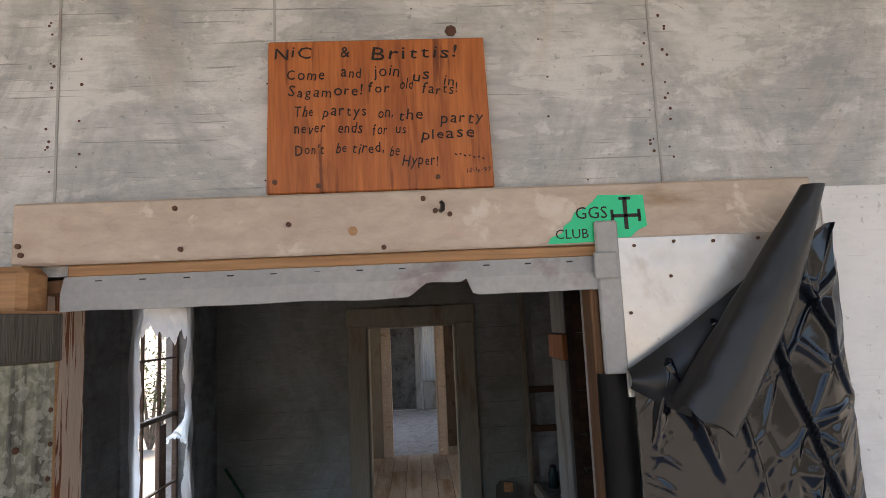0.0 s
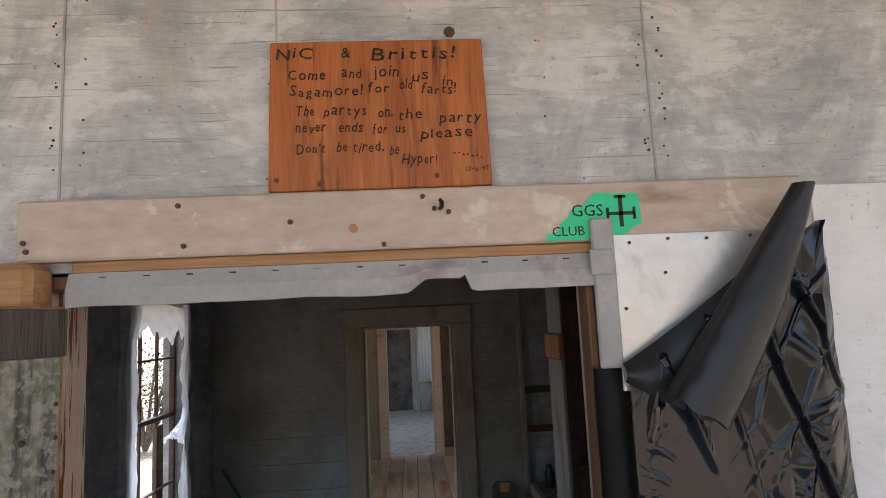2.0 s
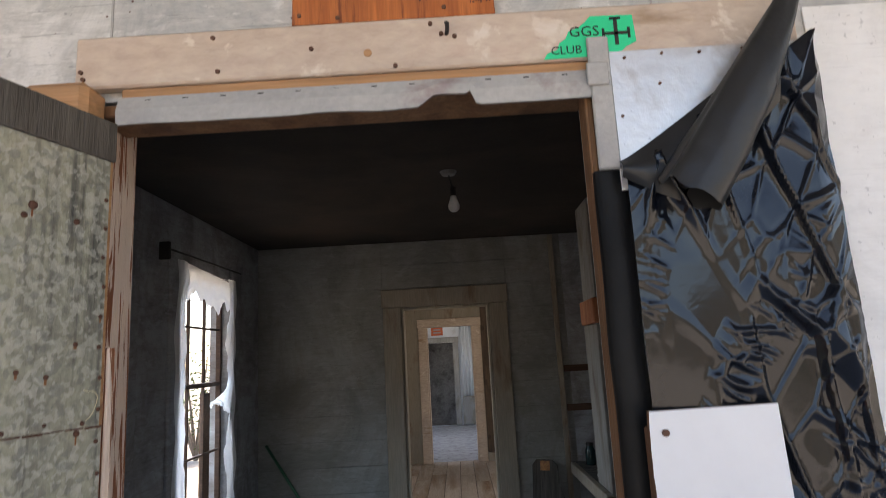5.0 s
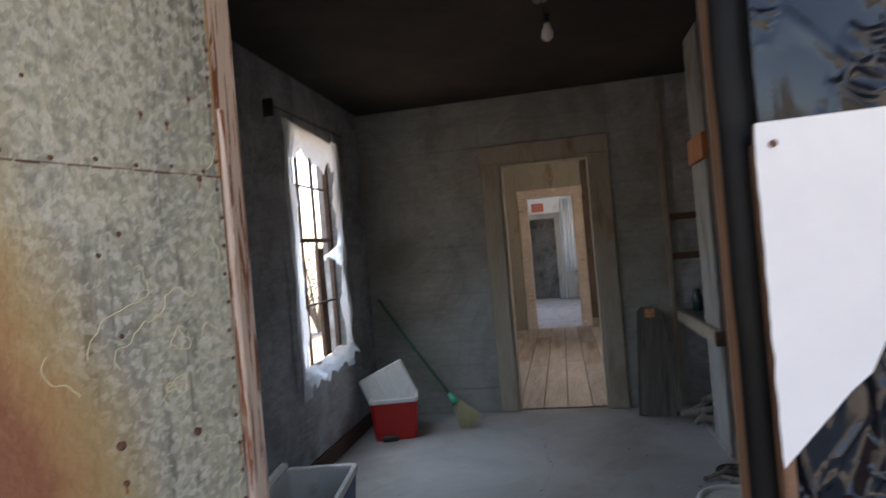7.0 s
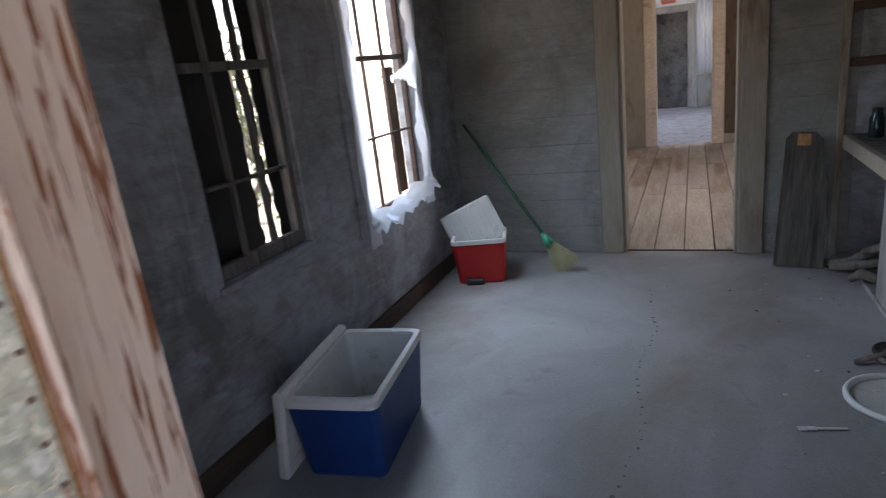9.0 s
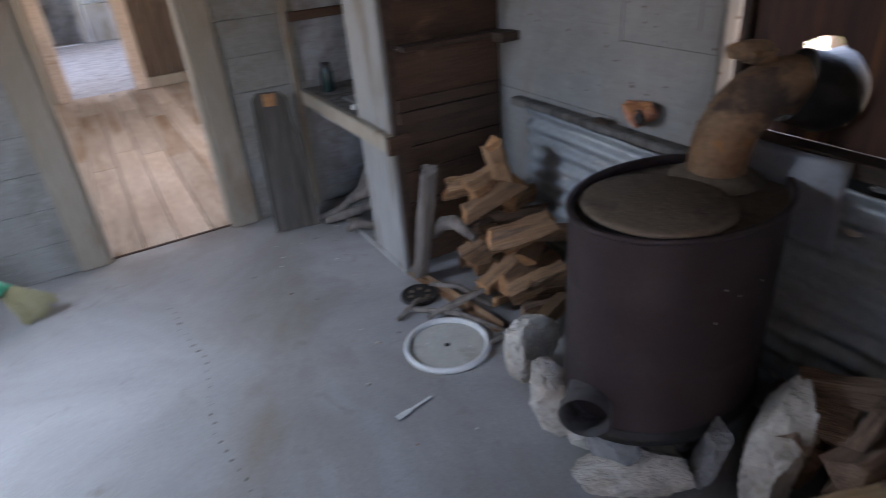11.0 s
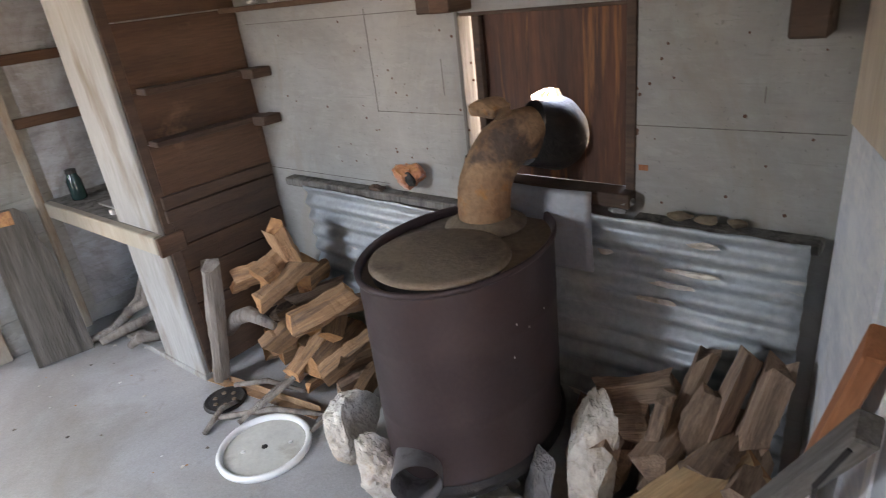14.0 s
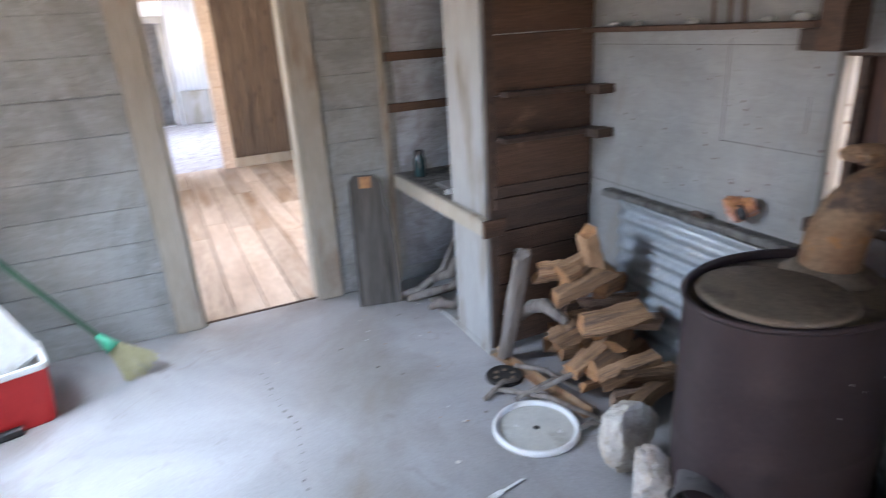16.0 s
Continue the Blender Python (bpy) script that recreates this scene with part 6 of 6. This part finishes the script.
for k in range(6):
    a = k * math.tau / 6
    part("boss", lathe_bm([(0.0, 0.016), (0.009, 0.015), (0.011, 0.01)], 8), M_dusty, dc, at=Matrix.Translation((0.045 * math.cos(a), 0.045 * math.sin(a), 0)))
an = thing("angle_iron", "rusty angle iron lying before the firewood", "metal bar")
part("bar", box_bm(0, 0.68, -0.02, 0.02, 0.0, 0.004, 0.001, Matrix.Translation((1.49, 7.05, 0.002)) @ Matrix.Rotation(radians(-83), 4, "Z")), M_rust, an)
part("flange", box_bm(0, 0.68, 0.016, 0.02, 0.004, 0.04, 0.001, Matrix.Translation((1.49, 7.05, 0.002)) @ Matrix.Rotation(radians(-83), 4, "Z")), M_rust, an)
fk = thing("plastic_fork", "white plastic fork lying on the floor", "fork", pose(1.06, 6.18, 0.004, 0, 0, 190))
part("grip", box_bm(-0.07, 0.03, -0.005, 0.005, 0, 0.004, 0.001), M_rim, fk)
part("head", box_bm(0.03, 0.06, -0.012, 0.012, 0, 0.004, 0.002), M_rim, fk)
for k in range(4):
    part("tine", box_bm(0.06, 0.09, -0.012 + 0.0065 * k, -0.0085 + 0.0065 * k, 0, 0.003), M_rim, fk)
rnd = random.Random(8)
for k in range(40):
    x, y = rnd.uniform(0.9, 1.6), rnd.uniform(5.9, 7.9)
    if k > 25:
        x, y = rnd.uniform(-0.9, 1.4), rnd.uniform(5, 8.1)
    s = rnd.uniform(0.004, 0.014)
    solid("floor_chip", rock_bm(s, s * 0.7, s * 0.4, 400 + k, 0.3, 1), rnd.choice((M_endgrain, M_stone, M_bark, M_liner)), "small chip of wood or stone on the floor", "debris", Matrix.Translation((x, y, s * 0.35)), group="chips on the floor")
# driftwood under the closet shelf
for k, pts in enumerate((
    [(1.35, 7.85, 0.03), (1.48, 7.8, 0.06), (1.6, 7.72, 0.1), (1.72, 7.75, 0.28)],
    [(1.42, 7.66, 0.03), (1.45, 7.58, 0.09), (1.52, 7.55, 0.06), (1.62, 7.6, 0.13), (1.7, 7.58, 0.1)],
    [(1.3, 7.95, 0.02), (1.45, 7.92, 0.03), (1.62, 7.9, 0.14), (1.75, 7.95, 0.33)],
    [(1.55, 7.4, 0.05), (1.7, 7.5, 0.1), (1.8, 7.62, 0.18)],
    [(1.5, 7.8, 0.14), (1.58, 7.7, 0.2), (1.6, 7.66, 0.3)],
)):
    solid("gnarled_branch", tube_bm(pts, [0.02, 0.03, 0.028, 0.018, 0.012][: len(pts)], 9), M_bark, "gnarled grey branch heaped under the closet shelf", "branch", group="branches under the shelf", smooth=True)


# ---- coolers and broom ----
def cooler(name, w, d, h, body, label, at, lidm, lid_parent_at):
    t = thing(name, label, "cooler", at)
    bm = bmesh.new()
    rings = []

    def rect(s, z, r):
        pts = []
        for cx, cy, a0 in ((1, 1, 0), (-1, 1, 90), (-1, -1, 180), (1, -1, 270)):
            for q in range(5):
                a = radians(a0 + q * 22.5)
                pts.append((cx * (w / 2 * s - r) + r * math.cos(a), cy * (d / 2 * s - r) + r * math.sin(a), z))
        return [bm.verts.new(p) for p in pts]

    def skin(rs, cap0, cap1):
        for a, b in zip(rs, rs[1:]):
            for k in range(len(a)):
                bm.faces.new([a[k], a[(k + 1) % len(a)], b[(k + 1) % len(b)], b[k]])
        if cap0:
            bm.faces.new(rs[0])
        if cap1:
            bm.faces.new(rs[-1])

    skin([rect(0.82, 0.0, 0.03), rect(0.85, 0.012, 0.035), rect(0.97, h * 0.9, 0.035)], True, False)
    part("body", bm, body, t, smooth=False)
    bm = bmesh.new()
    skin([rect(0.972, h * 0.9, 0.035), rect(1.0, h * 0.91, 0.035), rect(1.0, h * 0.985, 0.035), rect(0.985, h, 0.035), rect(0.88, h, 0.03), rect(0.86, h * 0.97, 0.03), rect(0.78, h * 0.15, 0.03)], False, True)
    part("liner", bm, M_liner, t, "grubby white liner and rim")
    lid_ = part("lid", box_bm(-w / 2, w / 2, -d / 2, d / 2, 0, 0.045, 0.012), lidm, t, at=lid_parent_at)
    for k in range(4):
        part("lid_ridge", box_bm(-w / 2 + 0.04 + k * (w - 0.08) / 3.4, -w / 2 + 0.055 + k * (w - 0.08) / 3.4, -d / 2 + 0.04, d / 2 - 0.04, 0.0455, 0.05, 0.001), lidm, lid_)
    return t


rc = cooler("red_cooler", 0.36, 0.3, 0.3, M_red, "small red picnic cooler with its white lid propped inside", pose(-0.7, 7.66, 0.0, 0, 0, 14), M_liner, Matrix.Translation((-0.04, 0.07, 0.34)) @ pose(0, 0, 0, 76, 0, 6) @ pose(0, 0, 0, 0, 0, 22))
part("wheel_clip", box_bm(-0.1, 0.02, -0.165, -0.13, 0.0, 0.04, 0.008), M_iron, rc, "dark clip at the foot")
bc = cooler("blue_cooler", 0.36, 0.6, 0.34, M_blue, "dark blue picnic cooler standing open and empty", pose(-0.58, 5.8, 0.0, 0, 0, 8), M_liner, Matrix.Translation((-0.225, -0.01, 0.192)) @ pose(0, 0, 0, 0, 97, 0))
part("side_handle", box_bm(-0.06, 0.06, 0.287, 0.31, 0.18, 0.21, 0.008), M_liner, bc)
br = thing("corn_broom", "corn broom with green handle leaning in the corner", "broom")
top, cap = Vector((-0.9, 8.12, 0.98)), Vector((-0.29, 7.84, 0.21))
part("broomstick", tube_bm([top, (top + cap) / 2 + Vector((0, 0, -0.008)), cap], 0.011, 10), M_handle, br, smooth=True)
ax = (cap - top).normalized()
part("cap", tube_bm([cap - ax * 0.05, cap, cap + ax * 0.05], [0.016, 0.026, 0.04], 12), M_cap, br, smooth=True)
bm = bmesh.new()
rnd = random.Random(2)
side = Vector((0.45, 0.1, 0.7)).normalized()
side = (side - ax * side.dot(ax)).normalized()
for k in range(150):
    u = rnd.uniform(-1, 1)
    a = cap + ax * 0.045 + side * 0.03 * u + ax.cross(side) * rnd.uniform(-0.02, 0.02)
    b = cap + ax * rnd.uniform(0.2, 0.26) + side * 0.1 * u + ax.cross(side) * rnd.uniform(-0.03, 0.03)
    b.z = max(b.z, 0.006)
    bm_tube(bm, [a, b], [0.0035, 0.002], 4)
part("bristles", bm, M_straw, br)

# ---- ceiling bulb ----
lb = thing("ceiling_bulb", "bare unlit light bulb hanging from the sooty ceiling", "bulb", pose(0.62, 6.34, ZC))
part("rose", lathe_bm([(0.0, -0.02), (0.035, -0.018), (0.045, 0.0)], 18), M_cream, lb)
part("cord", tube_bm([(0, 0, -0.015), (0.01, 0.02, -0.05), (0.02, 0.01, -0.09)], 0.004, 6), M_iron, lb)
part("socket", tube_bm([(0.02, 0.01, -0.085), (0.02, 0.01, -0.13)], 0.017, 12), M_iron, lb)
part("glass", lathe_bm([(0.014, -0.13), (0.02, -0.15), (0.03, -0.18), (0.028, -0.2), (0.015, -0.214), (0.0, -0.217)], 18), M_liner, lb, smooth=True, at=Matrix.Translation((0.02, 0.01, 0)))


# ---- outside the windows ----
def shrub(x, y, s, seed):
    rnd_ = random.Random(seed)
    t = thing("shrub", "grey-green sunlit desert shrub outside the window", "shrub", pose(x, y, -0.14), group="shrubs outside")
    bm = bmesh.new()
    tips = []
    for k in range(9):
        a, r = rnd_.uniform(0, math.tau), rnd_.uniform(0.3, 0.8) * s
        tip = Vector((r * math.cos(a), r * math.sin(a), rnd_.uniform(0.9, 2.0) * s))
        bm_tube(bm, [(0, 0, 0), tip * 0.5 + Vector((0, 0, 0.1)), tip], [0.04 * s, 0.025 * s, 0.008 * s], 6)
        tips.append(tip)
    part("trunk", bm, M_bark, t)
    bm = bmesh.new()
    for tip in tips:
        for q in range(130):
            c = tip * rnd_.uniform(0.45, 1.05) + Vector((rnd_.gauss(0, 0.2), rnd_.gauss(0, 0.2), rnd_.gauss(0, 0.2))) * s
            d = Vector((rnd_.gauss(0, 1), rnd_.gauss(0, 1), rnd_.gauss(0, 1))).normalized() * 0.045 * s
            e = d.cross(Vector((0.3, 0.5, 0.8))).normalized() * 0.02 * s
            bm.faces.new([bm.verts.new(c - d), bm.verts.new(c + e), bm.verts.new(c + d), bm.verts.new(c - e)])
    tagged(part("crown", bm, M_leaf, t), kind="stuff")


for k, (x, y, s) in enumerate(((-4.2, 9.5, 1.0), (-5.5, 12.5, 1.3), (-5.0, 7.6, 0.8), (-7.5, 11.0, 1.4), (-4.6, 15.5, 1.0), (-8.5, 15.0, 1.6), (6.0, 7.5, 1.2))):
    shrub(x, y, s, 60 + k)

# row of small dark stains across the floor
bm = bmesh.new()
rnd = random.Random(12)
for k in range(46):
    x, y, r = 0.42 + 0.03 * math.sin(k * 0.4) + rnd.uniform(-0.012, 0.012), 5.0 + 0.055 * k, rnd.uniform(0.004, 0.012)
    ring_ = [bm.verts.new((x + r * rnd.uniform(0.6, 1.1) * math.cos(a * math.tau / 7), y + r * rnd.uniform(0.6, 1.1) * math.sin(a * math.tau / 7), 0.0012)) for a in range(7)]
    bm.faces.new(ring_)
solid("floor_stains", bm, M_greywood, "row of small dark stains across the concrete floor", "stains", kind="stuff")
